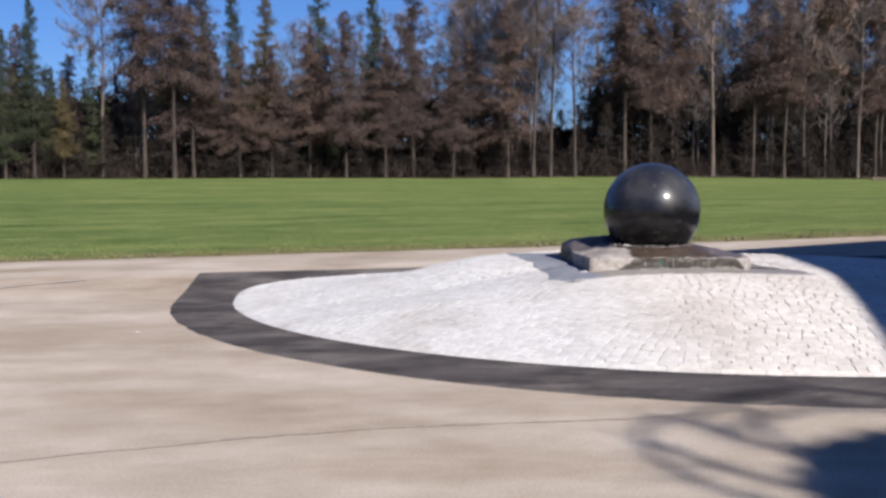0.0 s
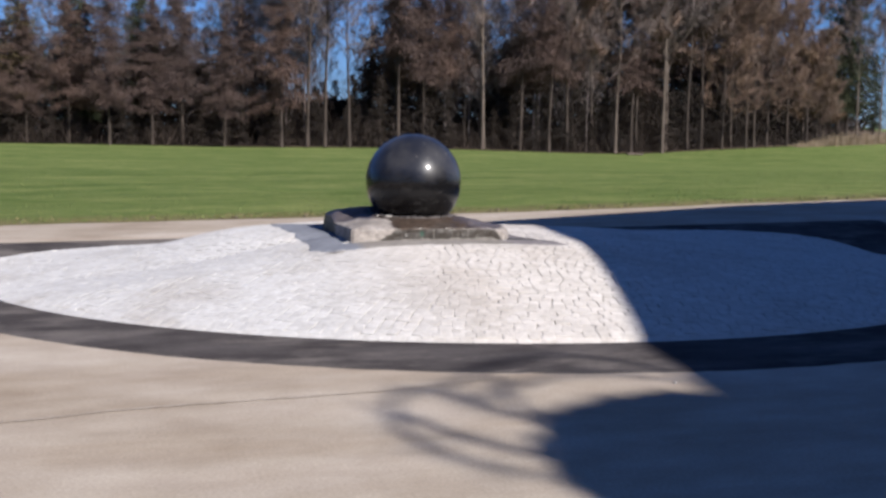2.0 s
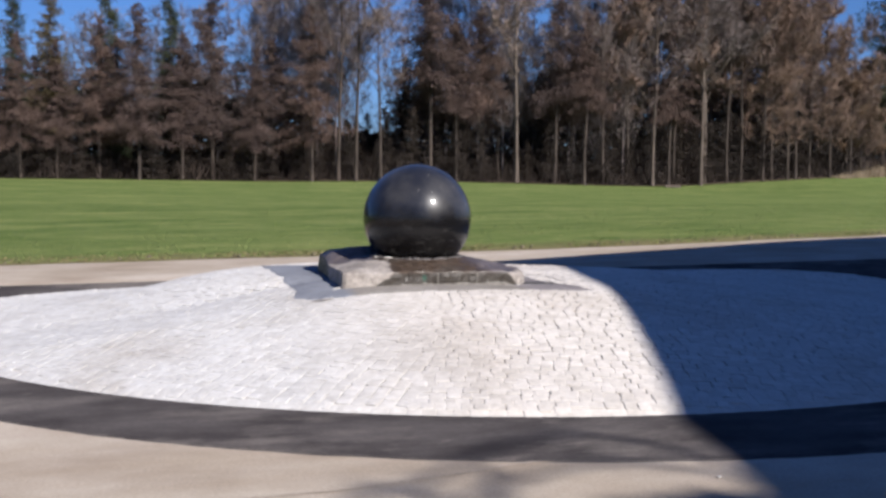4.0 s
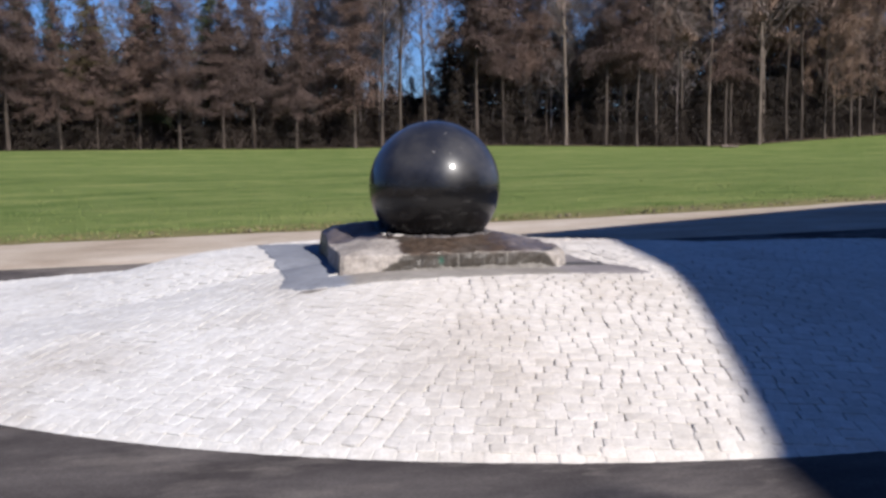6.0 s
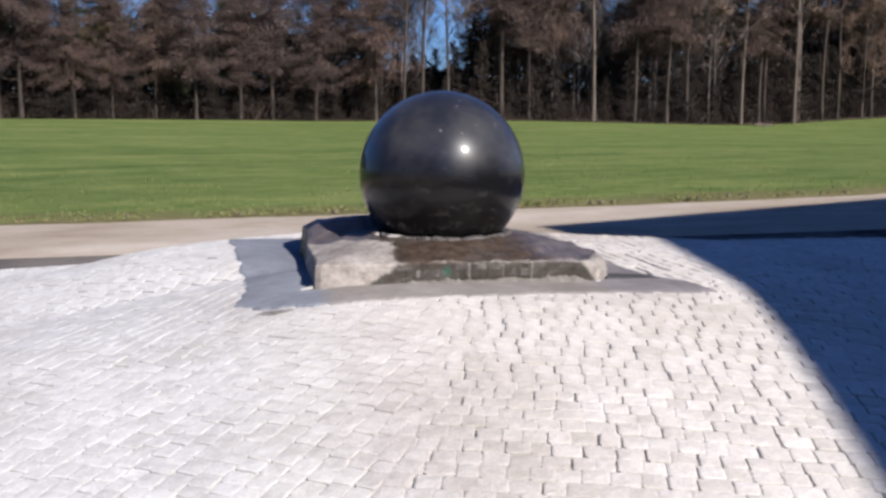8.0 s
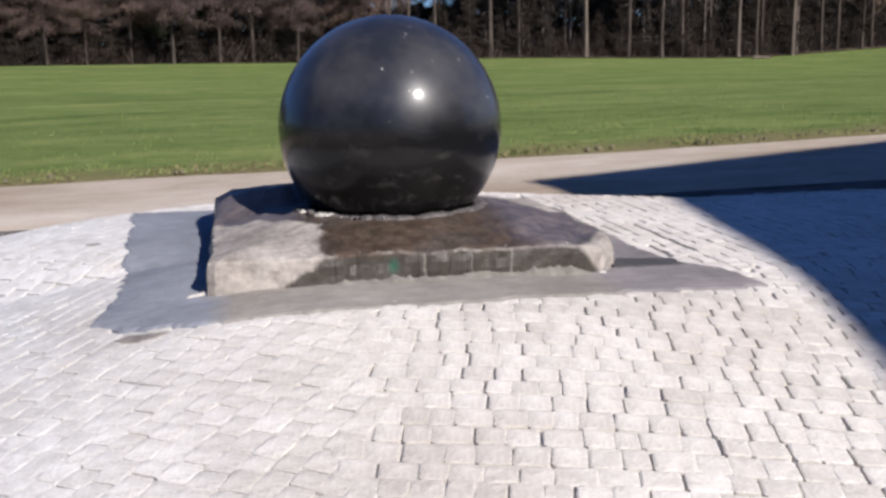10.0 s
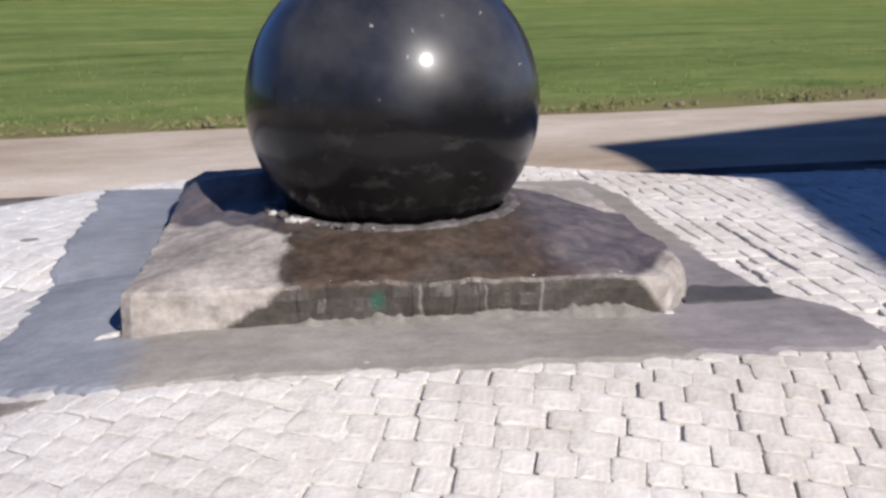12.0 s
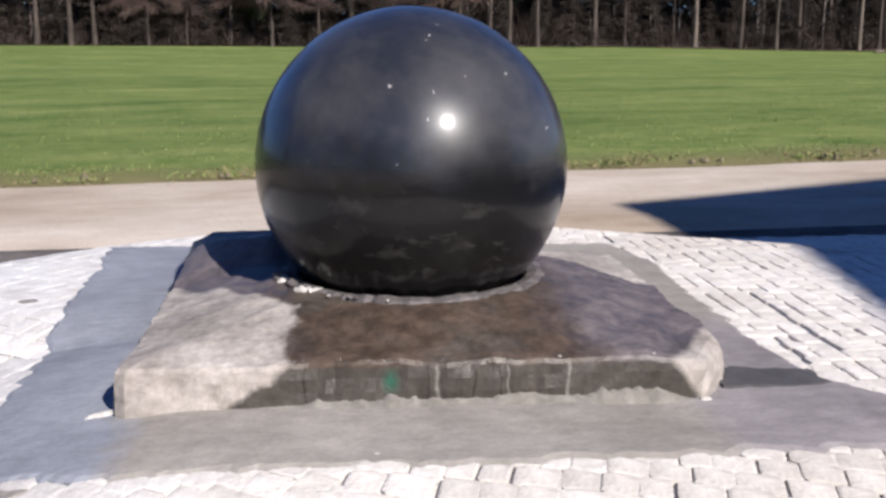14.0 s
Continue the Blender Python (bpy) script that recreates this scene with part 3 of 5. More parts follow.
def in_bed(x, y, margin):
    x0, x1 = bed_sides(y)
    y0 = BED_Y[0] + 0.12 * min(max((1.75 - x) / 0.55, 0.0), 1.0) + 0.06 * min(max((x - 2.95) / 0.25, 0.0), 1.0)
    return x0 + margin < x < x1 - margin and y0 + margin < y < BED_Y[1] - margin


def build_mound():
    rings, n = 46, 240
    verts, faces = [(CROWN[0], CROWN[1], MOUND_H - 0.02)], []
    for k in range(1, rings + 1):
        f = k / rings
        for i in range(n):
            fx, fy = foot_point(2 * math.pi * i / n)
            x, y = CROWN[0] + (fx - CROWN[0]) * f, CROWN[1] + (fy - CROWN[1]) * f
            verts.append((x, y, mound_z(x, y) - (0.015 if k < rings - 3 else 0.008) if k < rings else lift(x, y)))
    faces += [(0, 1 + i, 1 + (i + 1) % n) for i in range(n)]
    for k in range(rings - 1):
        a, b = 1 + k * n, 1 + (k + 1) * n
        faces += [(a + i, b + i, b + (i + 1) % n, a + (i + 1) % n) for i in range(n)]
    ob = mesh_ob("mound", verts, faces, M_MORTAR, smooth=True)
    return tagged(ob, "low round mound paved with pale granite cobbles", "paved mound", kind="structure")


COB_FACES = [(k, (k + 1) % 8, 8 + (k + 1) % 8, 8 + k) for k in range(8)] + [(8 + k, 8 + (k + 1) % 8, 16 + (k + 1) % 8, 16 + k) for k in range(8)] + [(16 + k, 16 + (k + 1) % 8, 24) for k in range(8)]


def cobble_shape(rng, w, d):
    """One hewn cobble: its joint filling, its worn rounded edge and its slightly domed face."""
    rim = []
    for k in range(8):
        sx, sy = ((-1, -0.62), (-0.62, -1), (0.62, -1), (1, -0.62), (1, 0.62), (0.62, 1), (-0.62, 1), (-1, 0.62))[k]
        rim.append((sx * w / 2 * rng.uniform(0.88, 1.02), sy * d / 2 * rng.uniform(0.88, 1.02)))
    skirt = [(sx * w / 2 * 1.03, sy * d / 2 * 1.05) for sx, sy in ((-1, -0.8), (-0.8, -1), (0.8, -1), (1, -0.8), (1, 0.8), (0.8, 1), (-0.8, 1), (-1, 0.8))]
    out = [(x, y, -0.04) for x, y in skirt]
    out += [(x, y, -0.0030 + rng.uniform(-0.0012, 0.0012)) for x, y in skirt]
    out += [(x * 0.93, y * 0.93, -0.0006 + rng.uniform(-0.0012, 0.0010)) for x, y in rim]
    out.append((rng.uniform(-0.012, 0.012), rng.uniform(-0.012, 0.012), rng.uniform(-0.0005, 0.0012)))
    return out


def beside_slab(x, y):
    """The strip beside the cement bed whose rows run along its edge."""
    return 3.54 < x < 5.4 and 10.42 + 0.55 * (x - 3.56) < y < 13.3


def slanting(x, y):
    """The side of the mound on which the rows run aslant."""
    return x < 2.12 - 0.26 * (10.05 - min(y, 10.05)) + 0.20 * noise.noise((x * 3.0, y * 4.0, 3.0))


def lay_rows(rng, out, turn, wanted, washed, loose=0.03, holes=0.0):
    """Rows of cobbles with staggered joints, over the part of the mound that is wanted; some end joints are washed out."""
    c, s = math.cos(turn), math.sin(turn)
    v = -9.0
    while v < 9.0:
        row = rng.uniform(0.084, 0.102)
        v += row / 2
        u = -9.0 + rng.uniform(0, 0.1)
        while u < 9.0:
            w = rng.uniform(0.072, 0.120)
            cu = u + w / 2
            wave = (0.04 + loose * 0.9) * noise.noise((cu * 0.45, v * 0.6, turn)) + 0.012 * noise.noise((cu * 2.3, v * 2.0, turn))
            x = 3.0 + cu * c - (v + wave) * s
            y = 11.5 + cu * s + (v + wave) * c
            u += w + (rng.uniform(0.007, 0.013) if rng.random() < washed(x) else 0.001)
            if foot_level(x, y) > 0.985 or not wanted(x, y):
                continue
            if in_bed(x, y, 0.05):
                continue
            slip = loose * 0.10
            depth = row - (rng.uniform(0.016, 0.024) if rng.random() < holes else 0.001)
            out.append((x + rng.uniform(-slip, slip), y + rng.uniform(-slip, slip), turn + rng.gauss(0, loose), w, depth))
        v += row / 2 + 0.0005


def cobble_places(rng):
    """Straight rows in front, slanting rows on one side, rows along the cement bed, and one row along the foot."""
    out = []
    lay_rows(rng, out, radians(-16), lambda x, y: not slanting(x + 0.09, y) and not beside_slab(x, y), lambda x: 0.04 + 0.58 * min(max((x - 1.5) / 1.6, 0.0), 1.0))
    lay_rows(rng, out, radians(57), lambda x, y: slanting(x, y), lambda x: 0.04, 0.05)
    aside = []
    lay_rows(rng, aside, radians(90), beside_slab, lambda x: 0.03, 0.012, 0.28)
    for x, y, turn, w, depth in aside:
        for line, y0, y1 in ((3.842, 11.05, 11.97), (3.64, 10.95, 11.30)):
            if y0 < y < y1 and 0.0 <= x - line < 0.094:
                x, depth = x + 0.012, depth - 0.026
        out.append((x, y, turn, w, depth))
    a = 0.0
    while a < 2 * math.pi:
        w = rng.uniform(0.085, 0.12)
        x0, y0 = foot_point(a)
        x1, y1 = foot_point(a + 0.01)
        da = (w + 0.004) / (math.hypot(x1 - x0, y1 - y0) / 0.01)
        x, y = foot_point(a + da / 2)
        x, y = FOOT_C[0] + (x - FOOT_C[0]) * 0.990, FOOT_C[1] + (y - FOOT_C[1]) * 0.990
        out.append((x, y, math.atan2(y1 - y0, x1 - x0), w, 0.092))
        a += da
    return out


def cobble_matrix(rng, x, y, turn):
    e = 0.06
    n = Vector((mound_z(x - e, y) - mound_z(x + e, y), mound_z(x, y - e) - mound_z(x, y + e), 2 * e))
    n = Vector((n.x * 0.95, n.y * 0.95, n.z)) + Vector((rng.gauss(0, 0.014), rng.gauss(0, 0.014), 0)) * 2 * e
    n.normalize()
    t = Vector((math.cos(turn), math.sin(turn), 0))
    t = (t - n * t.dot(n)).normalized()
    b = n.cross(t)
    m = Matrix((t, b, n)).transposed().to_4x4()
    m.translation = (x, y, mound_z(x, y) + rng.gauss(0.0, 0.0011))
    return m


def build_cobbles(mound):
    rng = random.Random(11)
    places = cobble_places(rng)
    shapes = []
    for k in range(10):
        me = bpy.data.meshes.new("cobble")
        me.from_pydata(cobble_shape(rng, 0.096, 0.092), [], COB_FACES)
        me.materials.append(M_COBBLE_PIECE)
        shapes.append(me)
    verts, faces, pieces = [], [], 0
    for x, y, turn, w, d in places:
        m = cobble_matrix(rng, x, y, turn)
        if 1.1 < x < 3.5 and 8.95 < y < 10.1 and pieces < 300:
            ob = new("cobble", shapes[pieces % 10])
            ob.parent = mound
            ob.matrix_basis = m @ Matrix.Diagonal((w / 0.096, d / 0.092, 1, 1))
            pieces += 1
            continue
        base = len(verts)
        verts += [tuple(m @ Vector(v)) for v in cobble_shape(rng, w, d)]
        faces += [tuple(base + i for i in f) for f in COB_FACES]
    rest = mesh_ob("cobble_paving", verts, faces, M_COBBLE, mound)
    tagged(rest, kind="stuff")


def ragged_slab(name, outline, z0, z1, material, label, seed):
    """A poured slab with a ragged outline."""
    pts = []
    for (x0, y0), (x1, y1) in zip(outline, outline[1:] + outline[:1]):
        n = max(2, int(math.hypot(x1 - x0, y1 - y0) / 0.022))
        for k in range(n):
            f = k / n
            x, y = x0 + (x1 - x0) * f, y0 + (y1 - y0) * f
            d = 0.022 * noise.noise((x * 7, y * 7, seed)) + 0.028 * noise.noise((x * 13, y * 13, seed)) + 0.014 * noise.noise((x * 37, y * 37, seed))
            nx, ny = (y1 - y0), -(x1 - x0)
            q = math.hypot(nx, ny)
            pts.append((x + nx / q * d, y + ny / q * d))
    n = len(pts)
    cx, cy = sum(p[0] for p in pts) / n, sum(p[1] for p in pts) / n
    shrink = [(1.0, z0), (1.0, z1 - 0.008), (0.985, z1)] + [(f, z1) for f in (0.9, 0.75, 0.6, 0.4, 0.2)]
    verts = []
    for f, z in shrink:
        for x, y in pts:
            px, py = cx + (x - cx) * f, cy + (y - cy) * f
            verts.append((px, py, mound_z(px, py) + z + 0.004 * noise.noise((px * 4, py * 4, seed))))
    verts.append((cx, cy, mound_z(cx, cy) + z1))
    faces = []
    for k in range(len(shrink) - 1):
        faces += [(k * n + i, k * n + (i + 1) % n, (k + 1) * n + (i + 1) % n, (k + 1) * n + i) for i in range(n)]
    k = (len(shrink) - 1) * n
    faces += [(k + i, k + (i + 1) % n, len(verts) - 1) for i in range(n)]
    ob = mesh_ob(name, verts, faces, material)
    return tagged(ob, label, "cement bed", kind="structure")


def build_beds():
    y0, y1 = BED_Y
    front = [(1.06, 10.36), (1.18, 10.27), (1.47, 10.215), (1.9, y0 + 0.02), (2.5, y0 - 0.01), (2.95, y0), (3.2, 10.19), (3.6, 10.20), (3.77, 10.28)]
    right = [(3.75, 10.52), (3.66, 10.66), (3.58, 10.80), (3.54, 11.13), (3.55, 12.0), (3.59, 12.6), (3.5, y1)]
    left = [(0.90, y1), (0.95, 12.5), (0.99, 11.8), (1.04, 11.0), (1.02, 10.65), (0.97, 10.47)]
    ragged_slab("cement_bed", front + right + left, -0.04, 0.006, M_CONCRETE, "smoothed cement bed, blue-grey, beige and violet, under the plinth", 1)


def build_dark_patch():
    # A thin slab of darker cement colour to the right of the plinth.
    ragged_slab("dark_patch", [(3.22, 10.66), (3.46, 10.67), (3.60, 10.71), (3.58, 10.84), (3.30, 10.85)], -0.04, 0.011, M_DARK_CEMENT, "dark patch on the cement bed", 6)


def build_strays():
    """Dark patches in the paving beside the cement bed, a pale pebble on the road and a felled log by the wood."""
    ragged_slab("mortar_patch", [(1.08, 10.20), (1.16, 10.24), (1.30, 10.21), (1.26, 10.17), (1.14, 10.16)], -0.02, 0.004, M_PATCH, "grey-brown mortar patch in the paving", 8)
    ragged_slab("mortar_patch", [(0.78, 11.89), (0.83, 11.92), (0.86, 11.90), (0.81, 11.86)], -0.02, 0.003, M_PATCH, "small grey mortar patch in the paving", 9)
    rng = random.Random(4)
    for name, x, y, size, label in (("pebble", -3.12, 9.95, 0.02, "small pale pebble on the road"), ("pebble", 2.55, 5.85, 0.013, "tiny white pebble on the road")):
        bm = bmesh.new()
        bmesh.ops.create_icosphere(bm, subdivisions=2, radius=size)
        for v in bm.verts:
            v.co = v.co * rng.uniform(0.85, 1.1)
            v.co.z = v.co.z * 0.6 + size * 0.5
        me = bpy.data.meshes.new(name)
        bm.to_mesh(me)
        bm.free()
        me.materials.append(M_CRUMB)
        ob = new(name, me)
        ob.location = (x, y, 0.0)
        tagged(ob, label, "pebble")
    verts, faces = [], []
    a, b = Vector((33.9, 67.2, 0)), Vector((35.3, 67.5, 0))
    a.z, b.z = field_z(a.x, a.y) + 0.08, field_z(b.x, b.y) + 0.07
    tube(verts, faces, a, b, 0.075, 0.06, 10)
    faces += [tuple(range(10))[::-1], tuple(range(10, 20))]
    tagged(mesh_ob("log", verts, faces, M_PALE_BARK), "pale felled log lying at the wood's edge", "log")


def build_plinth():
    """A rough-hewn block with a broken corner, its top rising to the rim of the socket in which the ball lies."""
    n = 220
    thing = new("stone_plinth")
    thing.location = (BALL.x, BALL.y, 0.508)

    def outline(c, s, inset):
        """How far the block reaches in the direction (c, s)."""
        sides = ((-1.0, 0.0, 0.88 - 0.5 * inset), (0.0, -1.0, 0.775 - 0.3 * inset), (1.0, 0.02, 0.925 - 0.8 * inset), (0.05, 1.0, 0.81 - inset),
                 (0.83, -0.55, 1.105 - 1.35 * inset), (-0.80, -0.60, 1.155 - 0.4 * inset), (-0.93, 0.36, 1.12 - inset), (0.7, 0.71, 1.13 - inset))
        return min(reach / max(nx * c + ny * s, 1e-6) for nx, ny, reach in sides if nx * c + ny * s > 0)

    verts, faces = [], []
    for i in range(n):
        a = 2 * math.pi * i / n
        c, s = math.cos(a), math.sin(a)
        loop = []
        for inset, z in ((0.0, -0.03), (0.0, 0.03), (0.008, 0.07), (0.016, 0.101), (0.032, 0.114), (0.10, 0.121)):
            r = outline(c, s, inset)
            x, y = c * r, s * r
            j = 0.020 * noise.noise((x * 4, y * 4, z * 6)) + 0.014 * abs(noise.noise((x * 11, y * 11, z * 14))) + 0.006 * noise.noise((x * 31, y * 31, z * 40))
            loop.append([x + c * j, y + s * j, z + 0.012 * noise.noise((x * 6, y * 6, 3.0)) * (z > 0.08) + 0.010 * abs(noise.noise((x * 14, y * 14, 6.0))) * (z > 0.08)])
        d5 = outline(c, s, 0.10)
        for f in (0.1, 0.22, 0.34, 0.46, 0.58, 0.7, 0.82, 0.92, 1.0):
            r = d5 + (0.46 - d5) * f
            x, y = c * r, s * r
            rough = 0.020 * abs(noise.noise((x * 5, y * 5, 1))) + 0.010 * noise.noise((x * 12, y * 12, 2)) + 0.004 * noise.noise((x * 33, y * 33, 5))
            loop.append([x, y, 0.118 + 0.090 * f ** 0.9 + rough])
        loop += [[c * 0.425, s * 0.425, 0.205], [c * 0.415, s * 0.415, 0.16], [c * 0.37, s * 0.37, 0.10]]
        hump = max(0.0, 1 - math.hypot(c + 0.62, s - 0.72) / 0.62)
        hump = min(1.0, hump * 2.4)
        for k, p in enumerate(loop[4:13]):
            p[2] += 0.10 * hump * (0.6 + 0.4 * min(k, 2) / 2)
        fall = max(0.0, 1 - math.hypot(c - 0.80, s + 0.62) / 0.30)
        for p in loop[3:9]:
            p[2] -= 0.018 * fall
        verts += loop
    m = len(verts) // n
    for i in range(n):
        j = (i + 1) % n
        for k in range(m - 1):
            faces.append((i * m + k, j * m + k, j * m + k + 1, i * m + k + 1))
    verts.append((0, 0, 0.08))
    faces += [(i * m + m - 1, ((i + 1) % n) * m + m - 1, len(verts) - 1) for i in range(n)]
    block = mesh_ob("block", verts, faces, M_PLINTH, thing)
    block.data.polygons.foreach_set("use_smooth", [f[0] % m >= 5 and f[0] < n * m for f in faces])
    cv, cf, k = [], [], 144
    for i in range(k):
        a = 2 * math.pi * i / k
        c, s = math.cos(a), math.sin(a)
        lump = 0.010 * noise.noise((c * 6, s * 6, 2)) + 0.009 * noise.noise((c * 19, s * 19, 5))
        for rad, z in ((0.472, 0.19), (0.464, 0.214 + lump), (0.44, 0.222 + lump), (0.408, 0.215 + lump * 0.6), (0.395, 0.20)):
            cv.append((c * (rad + lump), s * (rad + lump), z))
    for i in range(k):
        j = (i + 1) % k
        cf += [(i * 5 + q, j * 5 + q, j * 5 + q + 1, i * 5 + q + 1) for q in range(4)]
    sv, sf, k = [], [], 150
    for i in range(k + 1):
        x = -0.50 + 1.34 * i / k
        ends = min(1.0, 8 * i / k, 8 * (1 - i / k))
        high = (0.010 + 0.020 * noise.noise((x * 6, 4, 1)) + 0.022 * noise.noise((x * 21, 2, 6)) + 0.012 * noise.noise((x * 55, 2, 6)) + 0.008 * min(max(x - 0.2, 0) / 0.3, 1)) * ends
        foot = -0.795 - 0.016 * noise.noise((x * 5, 9, 1))
        high = max(high, 0.004)
        sv += [(x, foot - 0.05 * ends, -0.035), (x, foot, -0.035 + (0.039 + high * 0.35) * ends), (x, foot + 0.03, -0.035 + (0.035 + high) * ends), (x, foot + 0.06, -0.035 + (0.039 + high) * ends), (x, foot + 0.09, -0.035)]
    for i in range(k):
        sf += [(i * 5 + q, i * 5 + 5 + q, i * 5 + 6 + q, i * 5 + 1 + q) for q in range(4)]
    mesh_ob("mortar_skirt", sv, sf, M_SKIRT, thing, True, "beige mortar smeared along the foot")
    mesh_ob("mortar_collar", cv, cf, M_COLLAR, thing, False, "crumbling grey mortar collar")
    rng = random.Random(14)
    for k in range(26):
        a = radians(186 + 100 * rng.random() ** 1.7)
        size = 0.022 * (1 - 0.5 * (math.degrees(a) - 186) / 100) * rng.uniform(0.4, 1.3)
        out = rng.uniform(0.445, 0.482)
        lump_of_mortar(rng, Vector((out * math.cos(a), out * math.sin(a), 0.219)), size, thing)
    # Tiny added lumps stand in for the dots of light along the front lip.
    for k in range(18):
        x = rng.choice((rng.uniform(-0.40, 0.05), rng.uniform(0.15, 0.72)))
        lump_of_mortar(rng, Vector((x, -0.757 + 0.012 * rng.random(), 0.117)), rng.uniform(0.004, 0.009), thing)
    tagged(thing, "rough-hewn grey stone plinth, wet and brown in its middle", "plinth")


def lump_of_mortar(rng, p, size, thing):
    bm = bmesh.new()
    bmesh.ops.create_icosphere(bm, subdivisions=1, radius=1.0)
    sx, sy, sz = size * rng.uniform(0.7, 1.6), size * rng.uniform(0.6, 1.1), size * rng.uniform(0.5, 0.9)
    turn = Matrix.Rotation(rng.uniform(0, 3.1), 4, "Z")
    for v in bm.verts:
        q = v.co * rng.uniform(0.75, 1.15)
        v.co = p + turn @ Vector((q.x * sx, q.y * sy, q.z * sz))
    part("mortar_crumb", bm, M_CRUMB if rng.random() < 0.4 else M_COLLAR, thing)


def build_mortar_spills():
    """Thin pale smears of mortar left on the cement bed at the foot of the plinth."""
    for x, y, length, width, turn in ((1.40, 10.60, 0.050, 0.011, 12), (1.42, 10.68, 0.026, 0.009, 40), (3.13, 10.55, 0.022, 0.010, 10)):
        c, s = math.cos(radians(turn)), math.sin(radians(turn))
        ring, n = [], 14
        for i in range(n):
            a = 2 * math.pi * i / n
            f = 1 + 0.3 * noise.noise((math.cos(a) * 2, math.sin(a) * 2, x * 9))
            u, v = length * math.cos(a) * f, width * math.sin(a) * f
            ring.append((x + u * c - v * s, y + u * s + v * c))
        verts = [(px, py, mound_z(px, py) + 0.002) for px, py in ring]
        verts += [(x + (px - x) * 0.7, y + (py - y) * 0.7, mound_z(px, py) + 0.014) for px, py in ring]
        faces = [(i, (i + 1) % n, n + (i + 1) % n, n + i) for i in range(n)] + [tuple(range(n, 2 * n))]
        tagged(mesh_ob("mortar_spill", verts, faces, M_CRUMB), "pale dried mortar spill on the cement bed", "mortar", "mortar spills")


def build_ball():
    bm = bmesh.new()
    bmesh.ops.create_uvsphere(bm, u_segments=128, v_segments=80, radius=0.54)
    thing = new("granite_ball", None)
    thing.location = BALL
    part("ball", bm, M_GRANITE, thing, smooth=True)
    tagged(thing, "polished black granite ball lying in a stone plinth", "stone ball")


# ---- trees ----
def tube(verts, faces, p0, p1, r0, r1, sides=5):
    d = (p1 - p0)
    if d.length < 1e-5:
        return
    d.normalize()
    u = d.orthogonal().normalized()
    v = d.cross(u)
    b = len(verts)
    for p, r in ((p0, r0), (p1, r1)):
        for k in range(sides):
            a = 2 * math.pi * k / sides
            verts.append(p + u * (r * math.cos(a)) + v * (r * math.sin(a)))
    faces.extend((b + k, b + (k + 1) % sides, b + sides + (k + 1) % sides, b + sides + k) for k in range(sides))


def blade(verts, faces, p, d, length, width, rng, level=0.0):
    """A flat spray of needles or twigs from p along d; level keeps it lying flat."""
    side = d.cross(Vector((rng.uniform(-1, 1), rng.uniform(-1, 1), rng.uniform(-1, 1) + level)))
    if side.length < 1e-4:
        return
    side.normalize()
    b = len(verts)
    verts.extend((p - side * (width * 0.6), p + side * (width * 0.6), p + d * length))
    faces.append((b, b + 1, b + 2))


def trunk_mesh(rng, h, r, lean, sides=8, steps=9):
    verts, faces, pts = [], [], []
    for k in range(steps + 1):
        f = k / steps
        p = Vector((lean[0] * f * h + 0.012 * h * noise.noise((f * 3, lean[0] * 50, r)), lean[1] * f * h, f * h - (0.3 if k == 0 else 0)))
        pts.append(p)
        rad = r * (1 - 0.93 * f) * (1.3 if k == 0 else 1.0)
        verts += [p + Vector((rad * math.cos(2 * math.pi * q / sides), rad * math.sin(2 * math.pi * q / sides), 0)) for q in range(sides)]
    for k in range(steps):
        a = k * sides
        faces += [(a + q, a + (q + 1) % sides, a + sides + (q + 1) % sides, a + sides + q) for q in range(sides)]
    return verts, faces, pts


def at_height(pts, f):
    g = min(max(f, 0.0), 0.9999) * (len(pts) - 1)
    k = int(g)
    return pts[k].lerp(pts[k + 1], g - k)


